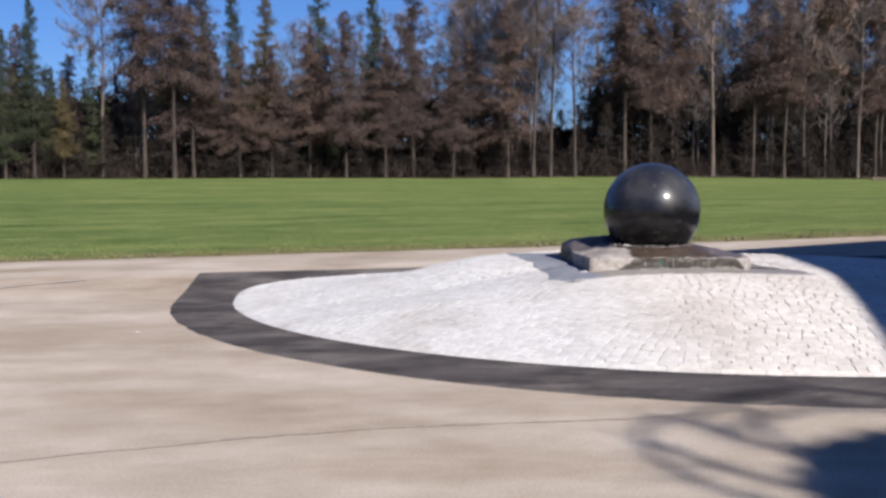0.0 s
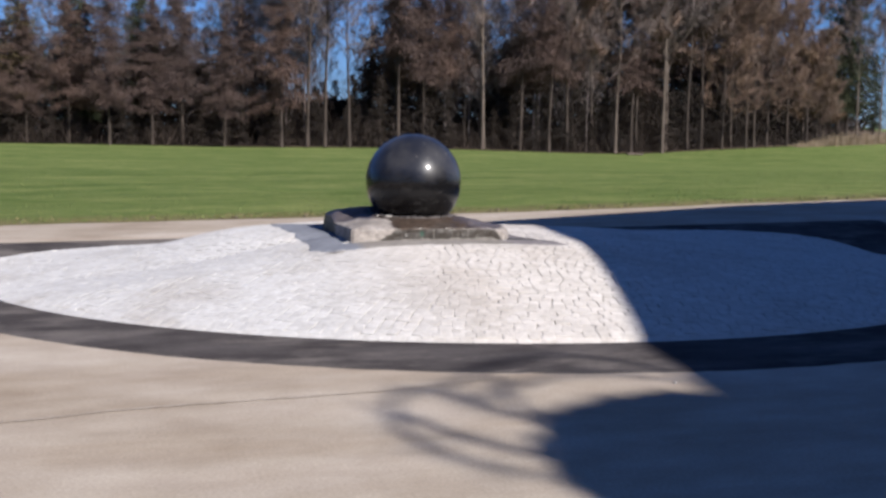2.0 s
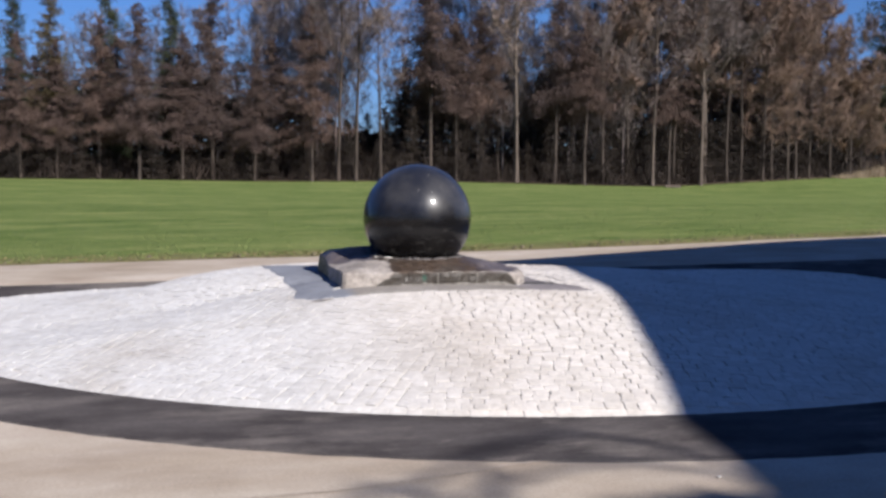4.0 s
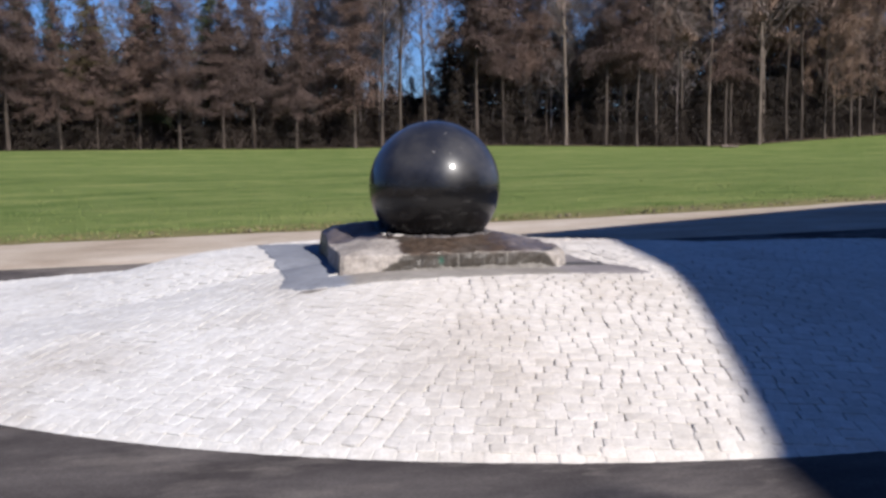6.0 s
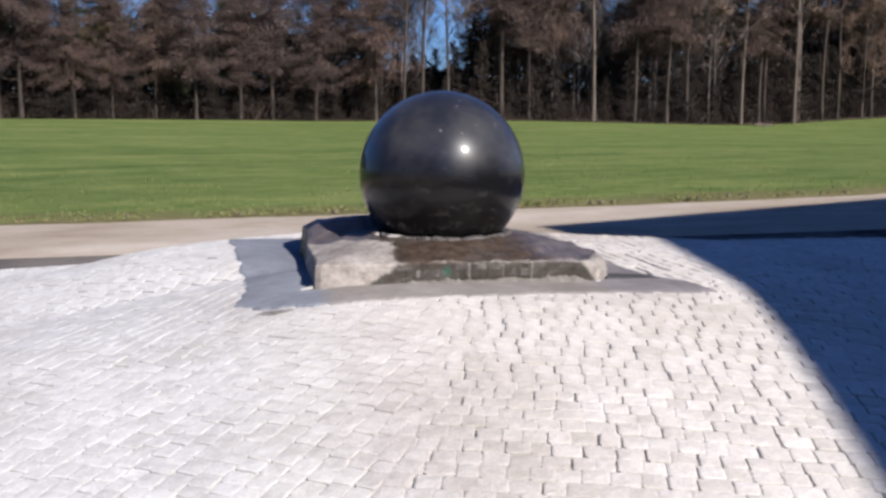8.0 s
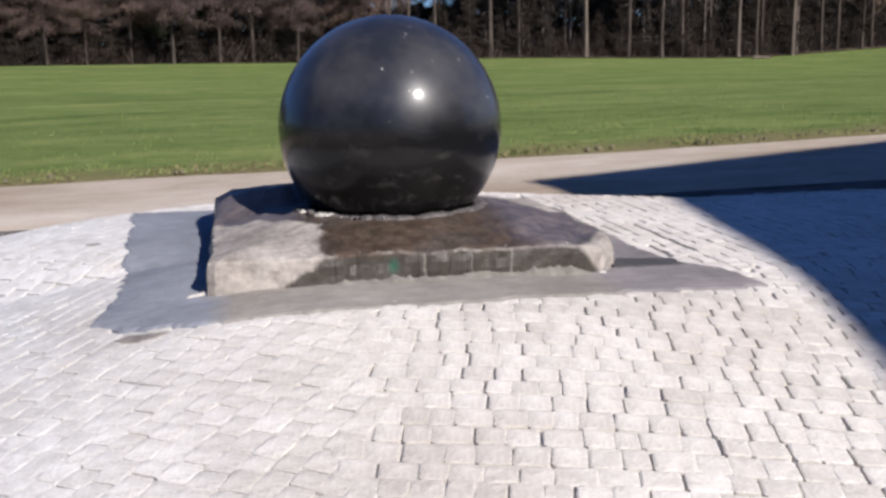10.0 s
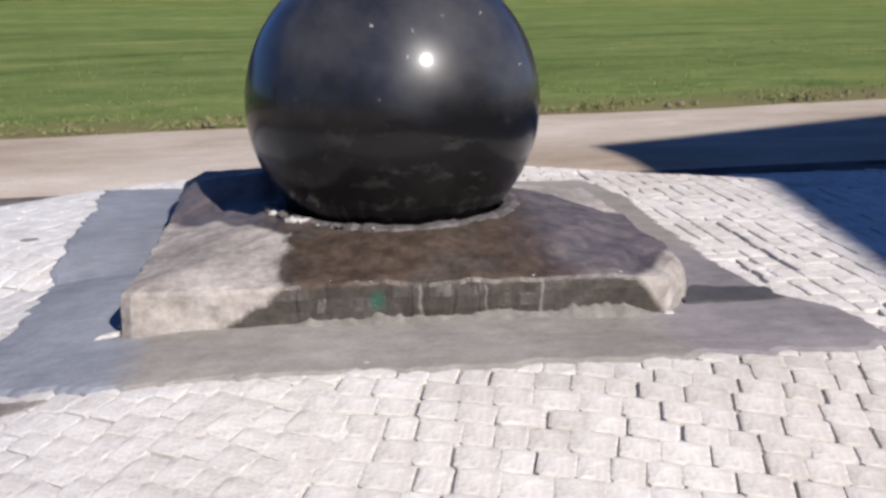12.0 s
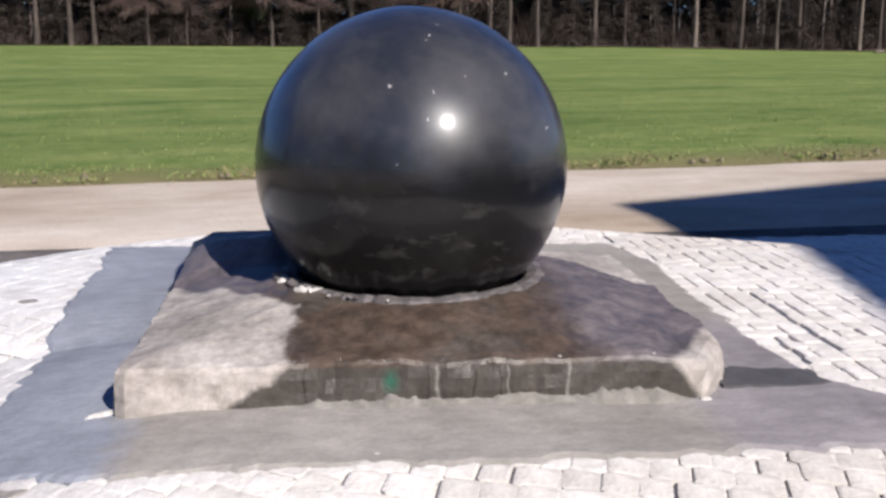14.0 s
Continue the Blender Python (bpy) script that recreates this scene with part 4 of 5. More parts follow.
def conifer(seed, h, spread, start, needles, bark, label, fine=1.0, droop=0.45, thick=1.0, grain=1.0):
    rng = random.Random(seed)
    thing = new("conifer")
    r = 0.0075 * h + 0.03
    tv, tf, pts = trunk_mesh(rng, h, r, (rng.uniform(-0.02, 0.02), rng.uniform(-0.02, 0.02)))
    lv, lf, cv, cf = [], [], [], []
    n = int(h * 6.5)
    for k in range(n):
        f = start + (1 - start) * ((k + rng.random()) / n)
        p = at_height(pts, f)
        g = (f - start) / (1 - start)
        length = spread * (1 - g) ** 0.75 * rng.uniform(0.40, 1.18) * min(1.0, 0.55 + g * 3.2) + 0.15
        a = rng.uniform(0, 2 * math.pi)
        out = Vector((math.cos(a), math.sin(a), 0))
        rise = 0.35 * g - droop * (1 - g) + rng.uniform(-0.28, 0.28)
        q = p
        steps = 3
        for s in range(steps):
            d = (out + Vector((0, 0, rise + 0.16 * (s - 1)))).normalized()
            q2 = q + d * (length / steps)
            tube(lv, lf, q, q2, 0.028 * (1 - s / 4), 0.028 * (1 - (s + 1) / 4), 3)
            m = int((14 + length * 14) * fine)
            side = Vector((-out.y, out.x, 0))
            for _ in range(m):
                along = rng.random()
                spray = rng.gauss(0, 0.44) * (0.10 + 0.90 * min(length / spread, 1.0))
                w = q.lerp(q2, along) + side * spray + Vector((0, 0, rng.gauss(-0.16, 0.20) * (0.4 + 0.6 * min(length / spread, 1.0))))
                dd = (out * rng.uniform(-0.1, 0.8) + side * rng.uniform(-0.9, 0.9) + Vector((0, 0, rng.uniform(-1.0, 0.25)))).normalized()
                blade(cv, cf, w, dd, rng.uniform(0.16, 0.48) * grain * (0.55 + 0.45 * (1 - g)), rng.uniform(0.018, 0.048) * grain * thick, rng, 0.4)
            q = q2
    for k in range(int(h * 2.2)):
        f = rng.uniform(0.08, start + 0.05)
        p = at_height(pts, f)
        a = rng.uniform(0, 2 * math.pi)
        d = Vector((math.cos(a), math.sin(a), rng.uniform(-0.5, 0.1))).normalized()
        length = rng.uniform(0.4, 1.7)
        blade(lv, lf, p, d, length, 0.03, rng)
        for _ in range(5):
            blade(lv, lf, p + d * length * rng.random(), (d + Vector((rng.uniform(-1, 1), rng.uniform(-1, 1), rng.uniform(-0.8, 0.2)))).normalized(), rng.uniform(0.2, 0.5), 0.025, rng)
    mesh_ob("trunk", tv, tf, bark, thing, True)
    tagged(mesh_ob("branchwork", lv, lf, bark, thing), kind="stuff")
    tagged(mesh_ob("crown", cv, cf, needles, thing), kind="stuff")
    return tagged(thing, label, "tree", "trees of the wood's edge")


def bare_tree(seed, h, r, fork, label, bark, leafy=None, wide=0.5, twigs=1.0, lean=None, thin=1.0):
    rng = random.Random(seed)
    thing = new("bare_tree")
    lean = lean or (rng.uniform(-0.03, 0.03), rng.uniform(-0.02, 0.02))
    tv, tf, pts = trunk_mesh(rng, h, r, lean)
    lv, lf, cv, cf = [], [], [], []

    def grow(p, d, length, rad, depth):
        segs = 3
        for s in range(segs):
            d = (d + Vector((rng.uniform(-0.22, 0.22), rng.uniform(-0.22, 0.22), rng.uniform(-0.05, 0.20)))).normalized()
            q = p + d * (length / segs)
            if depth < 2:
                tube(lv, lf, p, q, rad * (1 - 0.22 * s), rad * (1 - 0.22 * (s + 1)), 4 - depth)
            else:
                blade(lv, lf, p, (q - p).normalized(), (q - p).length * 1.15, max(rad, 0.012) * 1.3, rng)
            p = q
            if depth < 3 and rng.random() < 0.8:
                e = (d + Vector((rng.uniform(-0.9, 0.9), rng.uniform(-0.9, 0.9), rng.uniform(-0.2, 0.6)))).normalized()
                grow(p, e, length * rng.uniform(0.45, 0.7), rad * 0.5, depth + 1)
            if depth >= 1:
                for _ in range(int(3 * twigs)):
                    e = (d * 0.7 + Vector((rng.uniform(-0.9, 0.9), rng.uniform(-0.9, 0.9), rng.uniform(-0.5, 0.7)))).normalized()
                    blade(cv, cf, p, e, rng.uniform(0.3, 0.9), (rng.uniform(0.02, 0.04) if not leafy else rng.uniform(0.035, 0.085)) * thin, rng)

    for k in range(int(16 + h * 0.5)):
        f = fork + (0.98 - fork) * (k + rng.random()) / (16 + h * 0.5)
        a = rng.uniform(0, 2 * math.pi)
        d = Vector((math.cos(a) * wide, math.sin(a) * wide, rng.uniform(0.35, 0.8))).normalized()
        grow(at_height(pts, f), d, h * rng.uniform(0.14, 0.24) * (1.15 - f * 0.7), r * 0.38 * (1.1 - f), 0)
    mesh_ob("trunk", tv, tf, bark, thing, True)
    tagged(mesh_ob("branchwork", lv, lf, bark, thing), kind="stuff")
    tagged(mesh_ob("crown", cv, cf, leafy or M_TWIG, thing), kind="stuff")
    return tagged(thing, label, "tree", "trees of the wood's edge")


def plant(ob, x, y, turn, size=1.0, tall=1.0):
    ob.scale = (size, size, size * tall)
    ob.location = (x, y, field_z(x, y) - 0.05)
    ob.rotation_euler = (0, 0, turn)
    return ob


def build_wood():
    rng = random.Random(21)
    brown_l = "brown bare-looking conifer at the edge of the wood"
    kinds = {
        "b1": conifer(1, 15, 4.3, 0.27, M_BROWN, M_BARK, brown_l, 1.8, 0.5),
        "b2": conifer(2, 14, 3.8, 0.30, M_BROWN, M_BARK, brown_l, 1.8, 0.5),
        "b3": conifer(3, 18, 3.9, 0.40, M_BROWN, M_BARK, brown_l, 1.6, 0.5, 1.1),
        "g1": conifer(4, 14, 2.7, 0.14, M_GREEN, M_BARK, "dark green spruce at the edge of the wood", 1.5, 0.35),
        "g2": conifer(5, 15, 1.9, 0.22, M_GREEN, M_BARK, "slim dark green spruce at the edge of the wood", 1.6, 0.35),
        "o1": conifer(6, 14, 2.6, 0.25, M_OLIVE, M_BARK, "yellowing spruce at the edge of the wood", 1.6),
        "y1": conifer(12, 8, 2.7, 0.03, M_SHADED_TWIG, M_BARK, "young conifer among the trees of the wood, coloured dark for shade", 0.8, 0.45, 1.2, 1.2),
        "h1": bare_tree(16, 13, 0.06, 0.10, "thin grey bare tree with a haze of fine twigs", M_HAZE, M_HAZE, 0.5, 1.0, None, 0.32),
        "d1": bare_tree(7, 18, 0.14, 0.34, "tall bare tree with a pale trunk at the wood's edge", M_PALE_BARK, None, 0.55, 1.7),
        "d2": bare_tree(8, 16, 0.13, 0.36, "slender bare tree at the wood's edge", M_BARK, None, 0.55, 1.4, None, 0.6),
        "d3": bare_tree(9, 17, 0.12, 0.38, "bare tree with a brown twiggy crown at the wood's edge", M_BARK, M_RUSSET, 0.65, 2.0),
        "t1": bare_tree(10, 9, 0.09, 0.14, "broad tree with tan dead leaves at the wood's edge", M_PALE_BARK, M_TAN, 0.8, 4.0, None, 0.40),
        "m1": bare_tree(18, 15, 0.11, 0.10, "broad bare tree with a haze of mauve-brown twigs", M_BARK, M_RUSSET, 0.85, 2.7, None, 0.38),
    }
    kinds["b4"] = conifer(17, 15, 3.6, 0.46, M_BROWN, M_BARK, brown_l, 1.6, 0.5)
    kinds["f1"] = conifer(13, 15, 3.8, 0.48, M_BROWN, M_BARK, brown_l, 0.36, 0.45, 1.5, 1.5)
    kinds["f2"] = conifer(14, 16, 3.3, 0.48, M_BROWN, M_BARK, brown_l, 0.36, 0.4, 1.5, 1.5)
    kinds["f3"] = conifer(15, 14, 2.6, 0.12, M_GREEN, M_BARK, "dark green spruce among the trees of the wood", 0.36, 0.35, 1.5, 1.5)
    used = set()

    def put(key, x, y, h=1.0, tall=1.0):
        turn = rng.uniform(0, 6.28)
        if key not in used:
            used.add(key)
            plant(kinds[key], x, y, turn, h, tall)
        else:
            ob = copy_thing(kinds[key], Matrix.Identity(4))
            plant(ob, x, y, turn, h, tall)

    front = [("g1", -25.8, 0.82), ("g2", -24.1, 0.92), ("o1", -22.0, 0.55), ("d1", -19.7, 1.0), ("b3", -16.7, 1.12), ("b3", -14.6, 1.05), ("b1", -13.4, 1.1), ("b2", -12.0, 0.72),
             ("b1", -10.2, 0.70), ("b2", -8.2, 0.74), ("b1", -5.6, 0.80), ("b1", -3.0, 0.86), ("b2", -0.3, 0.80), ("b1", 1.7, 1.02), ("b2", 4.4, 0.72), ("b1", 8.3, 0.80),
             ("d2", 10.1, 1.05), ("d2", 11.3, 1.0), ("d2", 13.1, 0.9), ("b3", 16.9, 1.0), ("b4", 18.8, 0.76), ("b4", 20.6, 0.84), ("d1", 23.4, 1.05), ("b4", 26.2, 0.9), ("b4", 28.2, 0.84),
             ("d2", 30.2, 1.0), ("d3", 32.6, 0.95), ("d1", 34.6, 0.9), ("b3", 36.3, 0.75), ("d3", 37.6, 1.0), ("d1", 39.3, 1.05), ("d1", 40.6, 1.0), ("d3", 42.8, 1.05), ("d3", 44.5, 1.0),
             ("m1", 46.6, 1.0), ("d3", 48.2, 0.95), ("m1", 49.6, 1.05), ("d2", 51.0, 1.0), ("m1", 52.6, 1.05), ("m1", 55.4, 1.0), ("m1", 57.8, 0.9), ("t1", 58.6, 0.95), ("t1", 60.4, 1.05), ("t1", 61.8, 0.8), ("m1", 60.4, 0.72), ("d1", 67.3, 0.9), ("d1", 71.0, 0.8)]

    def bend(x):
        return 0.35 * (x - 30) if x > 30 else 0.0

    for key, x, size in front:
        x = 23.4 + (x - 23.4) * 0.951
        low = 0.84 if x < 6 else 0.95
        put(key, x, 68 + rng.uniform(-0.6, 1.2) + bend(x), size * low)
    for key, x, size in (("g2", -11.0, 1.0), ("g2", -9.2, 0.98), ("o1", -7.2, 1.0), ("g1", -3.6, 1.1), ("g2", 0.2, 0.98)):
        put(key, x, 70.3 + rng.uniform(-0.3, 0.5), size * 0.88)
    for x, size in ((64.6, 1.6), (66.0, 1.3), (70.5, 0.6)):
        put("g1", x, 71.5 + bend(x), size)
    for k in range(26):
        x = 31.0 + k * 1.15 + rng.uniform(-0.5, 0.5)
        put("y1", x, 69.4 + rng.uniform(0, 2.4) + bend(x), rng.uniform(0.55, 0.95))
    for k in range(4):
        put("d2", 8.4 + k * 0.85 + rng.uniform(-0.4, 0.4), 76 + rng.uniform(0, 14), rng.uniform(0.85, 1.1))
    # Low belt of darkened young conifers in place of shade under the crowns.
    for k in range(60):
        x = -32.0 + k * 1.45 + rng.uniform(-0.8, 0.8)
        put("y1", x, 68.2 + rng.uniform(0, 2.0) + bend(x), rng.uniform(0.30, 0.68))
    for k in range(7):
        x = 7.0 + k * 1.1 + rng.uniform(-0.4, 0.4)
        put("h1", x, 71 + rng.uniform(0, 12), rng.uniform(0.9, 1.2))
    for k in range(14):
        x = 18.5 + k * 1.25 + rng.uniform(-0.5, 0.5)
        put("h1", x, 71 + rng.uniform(0, 8), rng.uniform(0.95, 1.25))
    for k in range(9):
        put("h1", -8 + k * 1.9 + rng.uniform(-0.8, 0.8), 74 + rng.uniform(0, 5), rng.uniform(0.7, 0.95))
    for row in range(4):
        x = -46.0 + row * 0.9
        while x < 60 - row:
            y = 71.0 + row * 2.8 + rng.uniform(-1.1, 1.1) + bend(x)
            gap = 7.6 < x * 67 / y < 14.0
            key = rng.choice(["f1", "f2", "f1", "f2", "f1", "h1", "y1"])
            if x < -8 and rng.random() < 0.3:
                key = rng.choice(["g1", "f3"])
            if x > 33 and rng.random() < 0.55:
                key = "d3"
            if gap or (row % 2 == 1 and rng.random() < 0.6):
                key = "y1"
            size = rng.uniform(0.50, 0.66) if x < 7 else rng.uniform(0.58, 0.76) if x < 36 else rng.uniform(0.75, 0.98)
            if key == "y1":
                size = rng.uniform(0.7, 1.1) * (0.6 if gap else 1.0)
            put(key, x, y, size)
            x += rng.uniform(2.0, 3.4)
    # Unseen trees added behind the camera to hold back sky light; lower sunward.
    for k in range(25):
        a = math.radians(150 + k * 9.8 + rng.uniform(-2, 2))
        x, y = 2 + 36 * math.cos(a), 2 + 36 * math.sin(a)
        if -12 < y + 0.2 * x and x > 4:
            continue
        ob = copy_thing(kinds[rng.choice(["f1", "f3", "f2"])], Matrix.Identity(4))
        toward_sun = math.cos(a - math.atan2(SUN_DIR.y, SUN_DIR.x))
        plant(ob, x, y, rng.uniform(0, 6.28), rng.uniform(0.8, 1.0) if toward_sun > 0.75 else rng.uniform(1.35, 1.6))
        ob.location.z = -0.05
        tagged(ob, "unseen tree added behind the yard to block sky light", "tree", "trees behind the yard")


def build_forest_floor():
    xs = [-70 + 4 * k for k in range(40)]
    verts, faces = [], []
    for x in xs:
        b = 0.35 * (x - 30) if x > 30 else 0.0
        for d in (0.0, 4.0, 10.0, 20.0, 40.0):
            y = 67.6 + b + d + (0.25 * noise.noise((x * 0.7, 0, 0)) if d == 0 else 0)
            verts.append((x, y, field_z(x, y) + 0.05))
    for i in range(len(xs) - 1):
        faces += [(i * 5 + k, i * 5 + 5 + k, i * 5 + 6 + k, i * 5 + 1 + k) for k in range(4)]
    tagged(mesh_ob("forest_floor", verts, faces, M_LITTER), "brown leaf litter under the trees of the wood", "forest floor", kind="structure")


def build_reeds():
    """A strip of tall dry reeds at the far end of the field."""
    rng = random.Random(17)
    verts, faces = [], []
    for _ in range(5200):
        x = rng.uniform(54, 84)
        y = 67.2 + 0.35 * (x - 30) + rng.uniform(-0.9, 0.9)
        p = Vector((x, y, field_z(x, y) - 0.05))
        d = Vector((rng.gauss(0, 0.16), rng.gauss(0, 0.16), 1)).normalized()
        blade(verts, faces, p, d, rng.uniform(0.5, 1.3) * min(1.0, 0.25 + (x - 54) / 8), 0.04, rng)
    tagged(mesh_ob("reeds", verts, faces, M_REED), "tall dry straw-coloured reeds along the field's end", "reeds", kind="stuff")


def build_brush():
    """Twiggy undergrowth along the wood's edge, its brown darkened for shade."""
    rng = random.Random(5)
    verts, faces = [], []
    for _ in range(5200):
        x = rng.uniform(-50, 66)
        depth = rng.random() ** 1.2 * 18
        y = 68.2 + depth + (0.35 * (x - 30) if x > 30 else 0)
        tall = rng.uniform(0.5, 2.6) * (0.6 + 0.6 * noise.noise((x * 0.25, 0, 0)) + 0.4 * (depth > 3))
        p = Vector((x, y, field_z(x, y) - 0.1))
        for _ in range(11):
            d = Vector((rng.uniform(-0.7, 0.7), rng.uniform(-0.7, 0.7), 1.0)).normalized()
            blade(verts, faces, p + Vector((rng.uniform(-0.6, 0.6), rng.uniform(-0.6, 0.6), rng.uniform(0, 0.4) * tall)), d, max(0.3, tall) * rng.uniform(0.4, 1.0), rng.uniform(0.02, 0.05), rng)
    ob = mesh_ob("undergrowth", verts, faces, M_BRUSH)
    tagged(ob, "brown leafless undergrowth along the wood", "undergrowth", kind="stuff")


def build_deep_wood():
    """The thicket far inside the wood, seen between the trunks; its near-black stands for shade."""
    rng = random.Random(8)
    verts, faces = [], []
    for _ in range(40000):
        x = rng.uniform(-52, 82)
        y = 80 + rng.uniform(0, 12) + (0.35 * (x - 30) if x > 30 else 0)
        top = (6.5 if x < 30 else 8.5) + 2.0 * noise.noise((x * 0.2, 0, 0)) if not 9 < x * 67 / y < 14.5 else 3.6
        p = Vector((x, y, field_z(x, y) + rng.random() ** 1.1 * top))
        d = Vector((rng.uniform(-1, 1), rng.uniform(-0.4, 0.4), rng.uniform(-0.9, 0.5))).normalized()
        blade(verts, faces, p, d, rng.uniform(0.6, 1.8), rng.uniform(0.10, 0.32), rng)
    tagged(mesh_ob("deep_wood", verts, faces, M_BRUSH), "thicket deep inside the wood, coloured near-black for shade", "woods", kind="stuff")


def build_grass():
    rng = random.Random(6)
    for name, material, count, lo, hi, tall, label in (
            ("grass", M_BLADE, 42000, 0.05, 15.0, 0.034, "short green blades of the young crop"),
            ("dry_verge", M_STRAW, 9000, -0.10, 0.90, 0.032, "dry straw-coloured grass along the road's edge")):
        verts, faces = [], []
        for _ in range(count):
            x = rng.uniform(-16, 34)
            d = lo + (hi - lo) * rng.random() ** 2.0
            clump = noise.noise((x * 1.2, d * 1.6, 2))
            if clump < rng.uniform(-0.25, 0.25):
                continue
            y = edge_y(x) + d
            p = Vector((x, y, field_z(x, y) - 0.01))
            t = Vector((rng.gauss(0, 0.45), rng.gauss(0, 0.45), 1)).normalized() * (tall * rng.uniform(0.5, 1.4))
            w = Vector((rng.uniform(-1, 1), rng.uniform(-1, 1), 0)).normalized() * rng.uniform(0.008, 0.02)
            b = len(verts)
            verts += [p - w, p + w, p + t]
            faces.append((b, b + 1, b + 2))
        tagged(mesh_ob(name, verts, faces, material), label, "grass", kind="stuff")
    verts, faces = [], []
    for _ in range(160):
        x = rng.uniform(-14, 32)
        y = edge_y(x) + rng.gauss(0.12, 0.16)
        s = rng.uniform(0.02, 0.055)
        b = len(verts)
        z = field_z(x, y)
        ring = [(x + s * math.cos(k * 1.05) * rng.uniform(0.7, 1.2), y + s * math.sin(k * 1.05) * rng.uniform(0.7, 1.2), z - 0.02) for k in range(6)]
        top = [(x + (px - x) * 0.55, y + (py - y) * 0.55, z + s * rng.uniform(0.35, 0.6)) for px, py, _ in ring]
        verts += ring + top
        faces += [(b + k, b + (k + 1) % 6, b + 6 + (k + 1) % 6, b + 6 + k) for k in range(6)] + [tuple(b + 6 + k for k in range(6))]
    tagged(mesh_ob("soil_clods", verts, faces, M_SOIL), "clods of bare soil along the road's edge", "soil", kind="stuff")


# ---- unseen things behind the walker, shaped to throw the shade ----
def build_barn():
    thing = new("barn")
    d, s = Vector((0.1917, 0.98145, 0)), Vector((0.98145, -0.1917, 0))
    end = Vector((9.35, 4.22, 0))
    start = end - d * 12.7
    h, half, rise = 8.0, 24.0, 9.1
    # Knee and tip flare the unseen eave so its shadow ends in a point.
    knee, tip = Vector((9.21, 3.52, h)), Vector((8.94, 5.50, h))
    b0, b1 = start + s * 0.5 + d * 0.5, end + s * 0.5 - d * 0.5
    c0, c1 = b0 + s * (2 * half - 1), b1 + s * (2 * half - 1)
    up = Vector((0, 0, h))

    def slab(name, pts, thick, material):
        n = (pts[1] - pts[0]).cross(pts[2] - pts[0]).normalized() * thick
        vs = list(pts) + [p + n for p in pts]
        k = len(pts)
        fs = [tuple(range(k))[::-1], tuple(range(k, 2 * k))] + [(i, (i + 1) % k, k + (i + 1) % k, k + i) for i in range(k)]
        return mesh_ob(name, vs, fs, material, thing)

    top = Vector((0, 0, h + rise - 0.3))
    m0, m1 = (b0 + c0) / 2, (b1 + c1) / 2
    slab("wall", [b0, b1, b1 + up, b0 + up], 0.3, M_WALL)
    slab("wall", [c1, c0, c0 + up, c1 + up], 0.3, M_WALL)
    slab("gable_wall", [c0, b0, b0 + up, m0 + top, c0 + up], 0.3, M_WALL)
    slab("gable_wall", [b1, c1, c1 + up, m1 + top, b1 + up], 0.3, M_WALL)
    r0, r1 = start + s * half + Vector((0, 0, h + rise)), tip + s * half + Vector((0, 0, rise))
    slab("roof", [start + up, knee, r1, r0][::-1], -0.18, M_ROOF)
    slab("shadow_tip_roof", [knee, tip, r1][::-1], -0.18, M_ROOF)
    far0, far1 = start + s * 2 * half + up, tip + s * 2 * half
    slab("roof", [r0, r1, far1, far0][::-1], -0.18, M_ROOF)
    tagged(thing, "unseen dark barn with a wide low-pitched roof, shaped to cast the broad shadow", "barn")


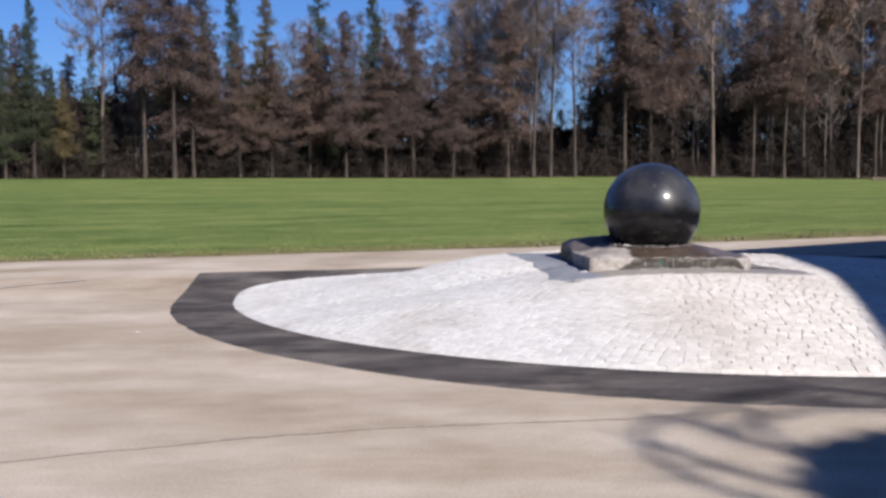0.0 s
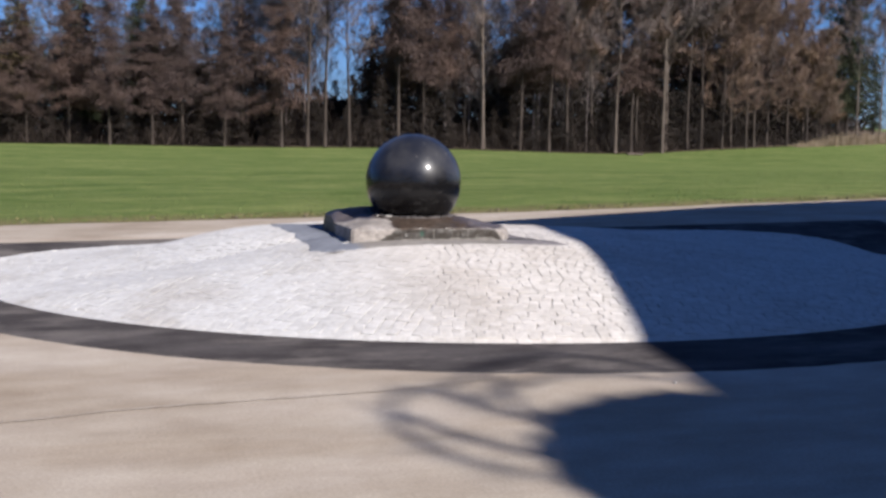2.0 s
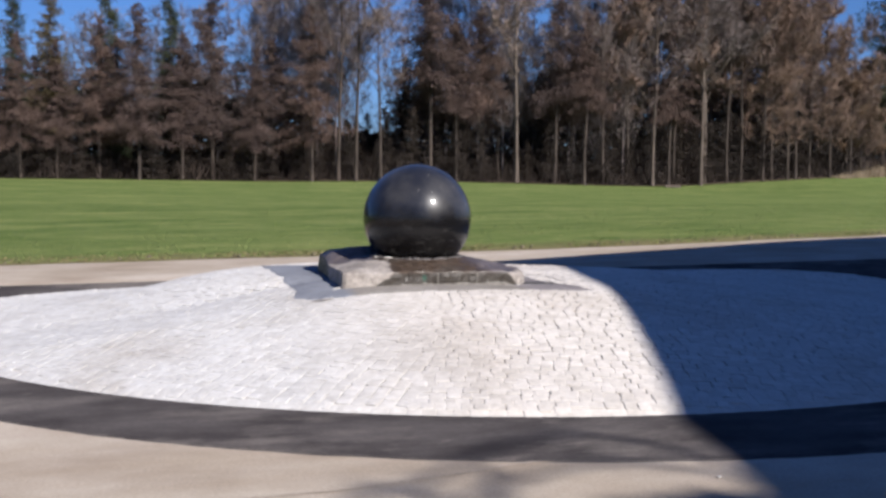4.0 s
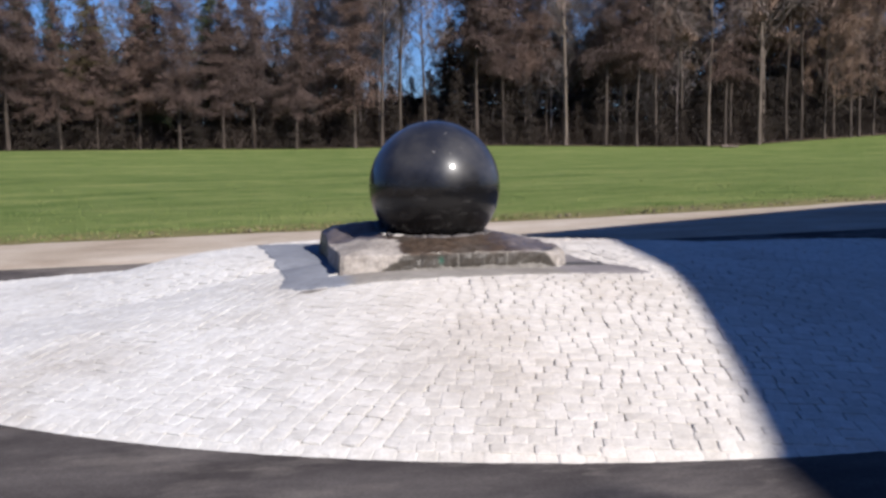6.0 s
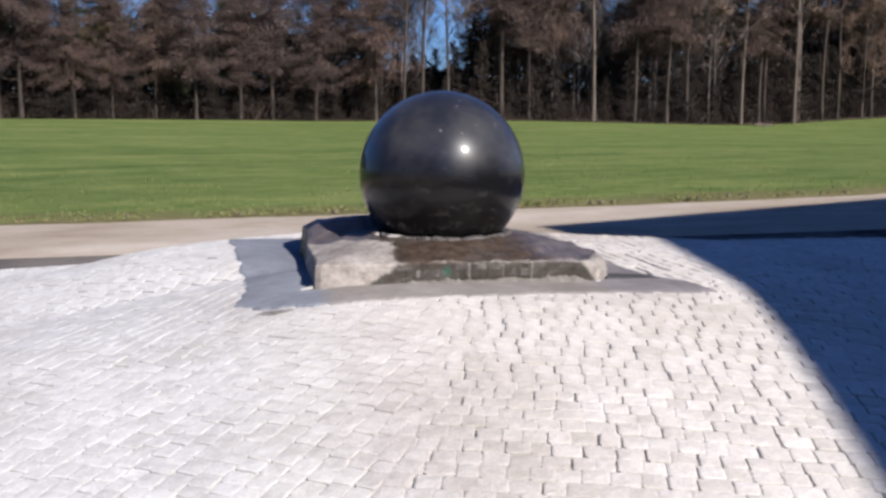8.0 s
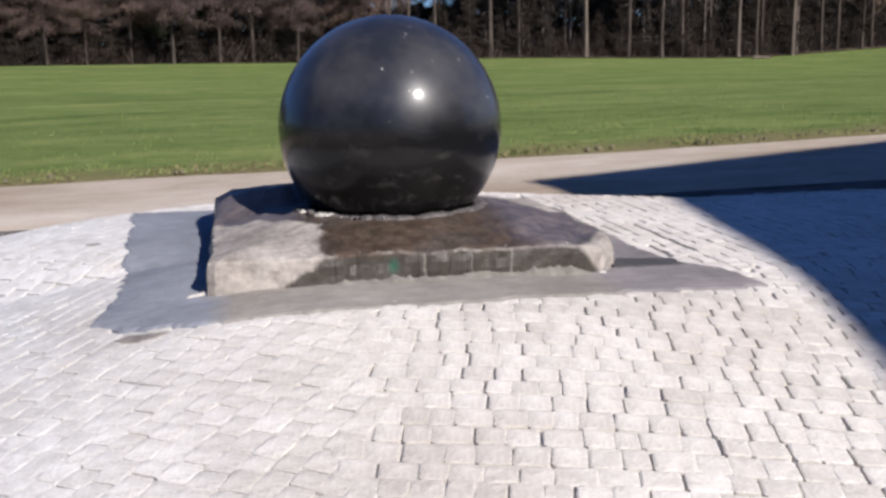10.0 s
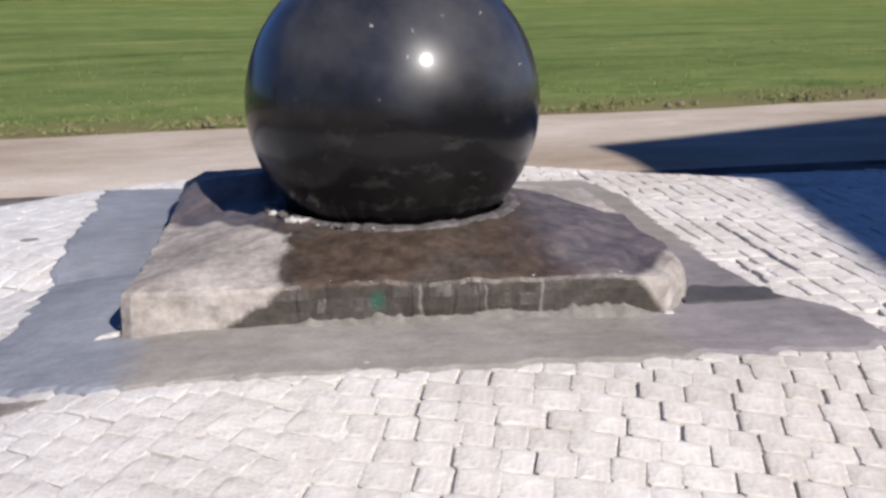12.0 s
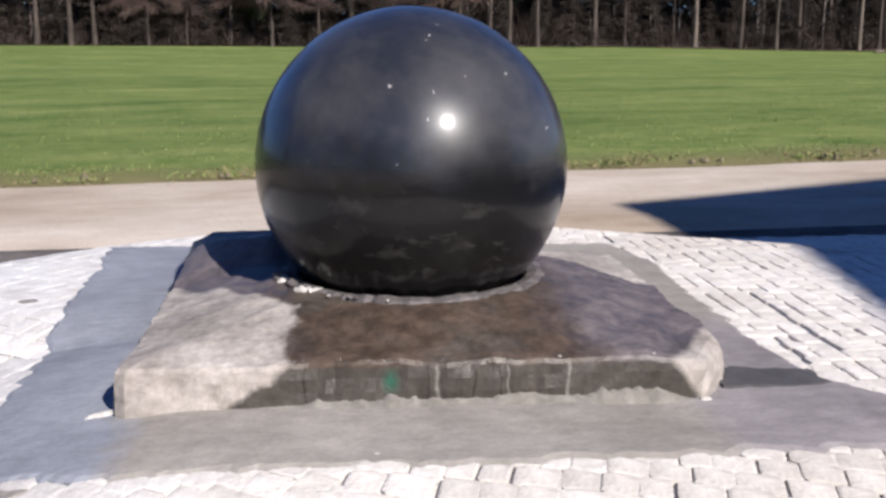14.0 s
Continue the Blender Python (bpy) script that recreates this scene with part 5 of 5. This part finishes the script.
def build_shadow_tree():
    rng = random.Random(31)
    # Added out of view: crown drawn out sunward to make its shadow dense.
    thing = new("evergreen_tree")
    tv, tf, pts = trunk_mesh(rng, 9.5, 0.18, (0.17, -0.36))
    cv, cf = [], []
    for _ in range(38000):
        v = Vector((rng.gauss(0, 1), rng.gauss(0, 1), rng.gauss(0, 1))).normalized() * rng.random() ** 0.33
        wob = 1 + 0.035 * noise.noise(v * 2.6)
        p = Vector((v.x * 1.62 - 0.12, v.y * 1.5 - 0.33, 5.9 + v.z * 1.25))
        p = Vector((p.x * wob, p.y * wob, p.z)) + SUN_DIR * (rng.random() ** 1.3 * 6.5)
        d = Vector((rng.uniform(-1, 1), rng.uniform(-1, 1), rng.uniform(-1, 1))).normalized()
        blade(cv, cf, p, d, 0.12, 0.09, rng)
    mesh_ob("trunk", tv, tf, M_BARK, thing, True)
    tagged(mesh_ob("crown", cv, cf, M_EVERGREEN, thing), kind="stuff")
    # Limb paths laid out to cast the curved thin shadows on the road.
    limbs = [[(-0.9, 0.9), (-1.63, 1.47), (-1.88, 1.96), (-2.03, 2.35), (-2.31, 2.07), (-2.42, 1.47), (-2.32, 1.0), (-2.09, 0.65), (-1.5, 0.2)],
             [(-2.31, 1.75), (-2.21, 1.4), (-2.03, 1.05), (-1.5, 0.5)],
             [(-1.94, 2.30), (-1.44, 2.83), (-0.82, 3.05), (-0.40, 2.61), (-0.2, 1.6)],
             [(-1.86, 1.91), (-1.53, 2.25), (-0.87, 2.47), (-0.36, 2.1), (-0.2, 1.5)],
             [(-1.2, 0.9), (-1.62, 1.5), (-1.58, 2.05), (-1.50, 2.62)]]
    for path in limbs:
        lv, lf = [], []
        dense = []
        for k in range(len(path) - 1):
            p0, p1 = path[max(k - 1, 0)], path[k]
            p2, p3 = path[k + 1], path[min(k + 2, len(path) - 1)]
            for q in range(6):
                t = q / 6
                dense.append(Vector([0.5 * (2 * p1[e] + (p2[e] - p0[e]) * t + (2 * p0[e] - 5 * p1[e] + 4 * p2[e] - p3[e]) * t * t + (3 * p1[e] - p0[e] - 3 * p2[e] + p3[e]) * t ** 3) for e in (0, 1)] + [5.9]) + SUN_DIR * 5.6)
        for k in range(len(dense) - 1):
            f = k / len(dense)
            tube(lv, lf, dense[k], dense[k + 1], 0.026 * (1 - 0.3 * f), 0.026 * (1 - 0.3 * (f + 1 / len(dense))), 6)
            for _ in range(4):
                d = Vector((rng.uniform(-1, 1), rng.uniform(-1, 1), rng.uniform(-0.5, 1))).normalized()
                tube(lv, lf, dense[k], dense[k] + d * rng.uniform(0.08, 0.28), 0.007, 0.003, 3)
        mesh_ob("limb", lv, lf, M_BARK, thing)
    thing.location = (6.62, -3.9, 0)
    tagged(thing, "unseen evergreen tree added to cast a round shadow with limb shadows", "tree")


build_ground()
build_road()
strip("road_crack", [(-4.6, 4.9), (-2.6, 5.55), (-1.0, 6.0), (0.75, 6.08), (1.6, 6.3), (2.6, 6.4)], 0.030, 0.004, M_CRACK, "thin crack running across the pale road", 3)
strip("road_marking", [(-9.0, 12.6), (-6.0, 13.6), (-4.6, 14.2)], 0.16, 0.004, M_MARK, "faint worn pale band on the road", 5)
build_ring()
the_mound = build_mound()
build_beds()
build_dark_patch()
build_strays()
build_plinth()
build_mortar_spills()
build_ball()
build_barn()
build_shadow_tree()
build_forest_floor()
build_wood()
build_brush()
build_reeds()
build_deep_wood()
build_grass()
build_cobbles(the_mound)
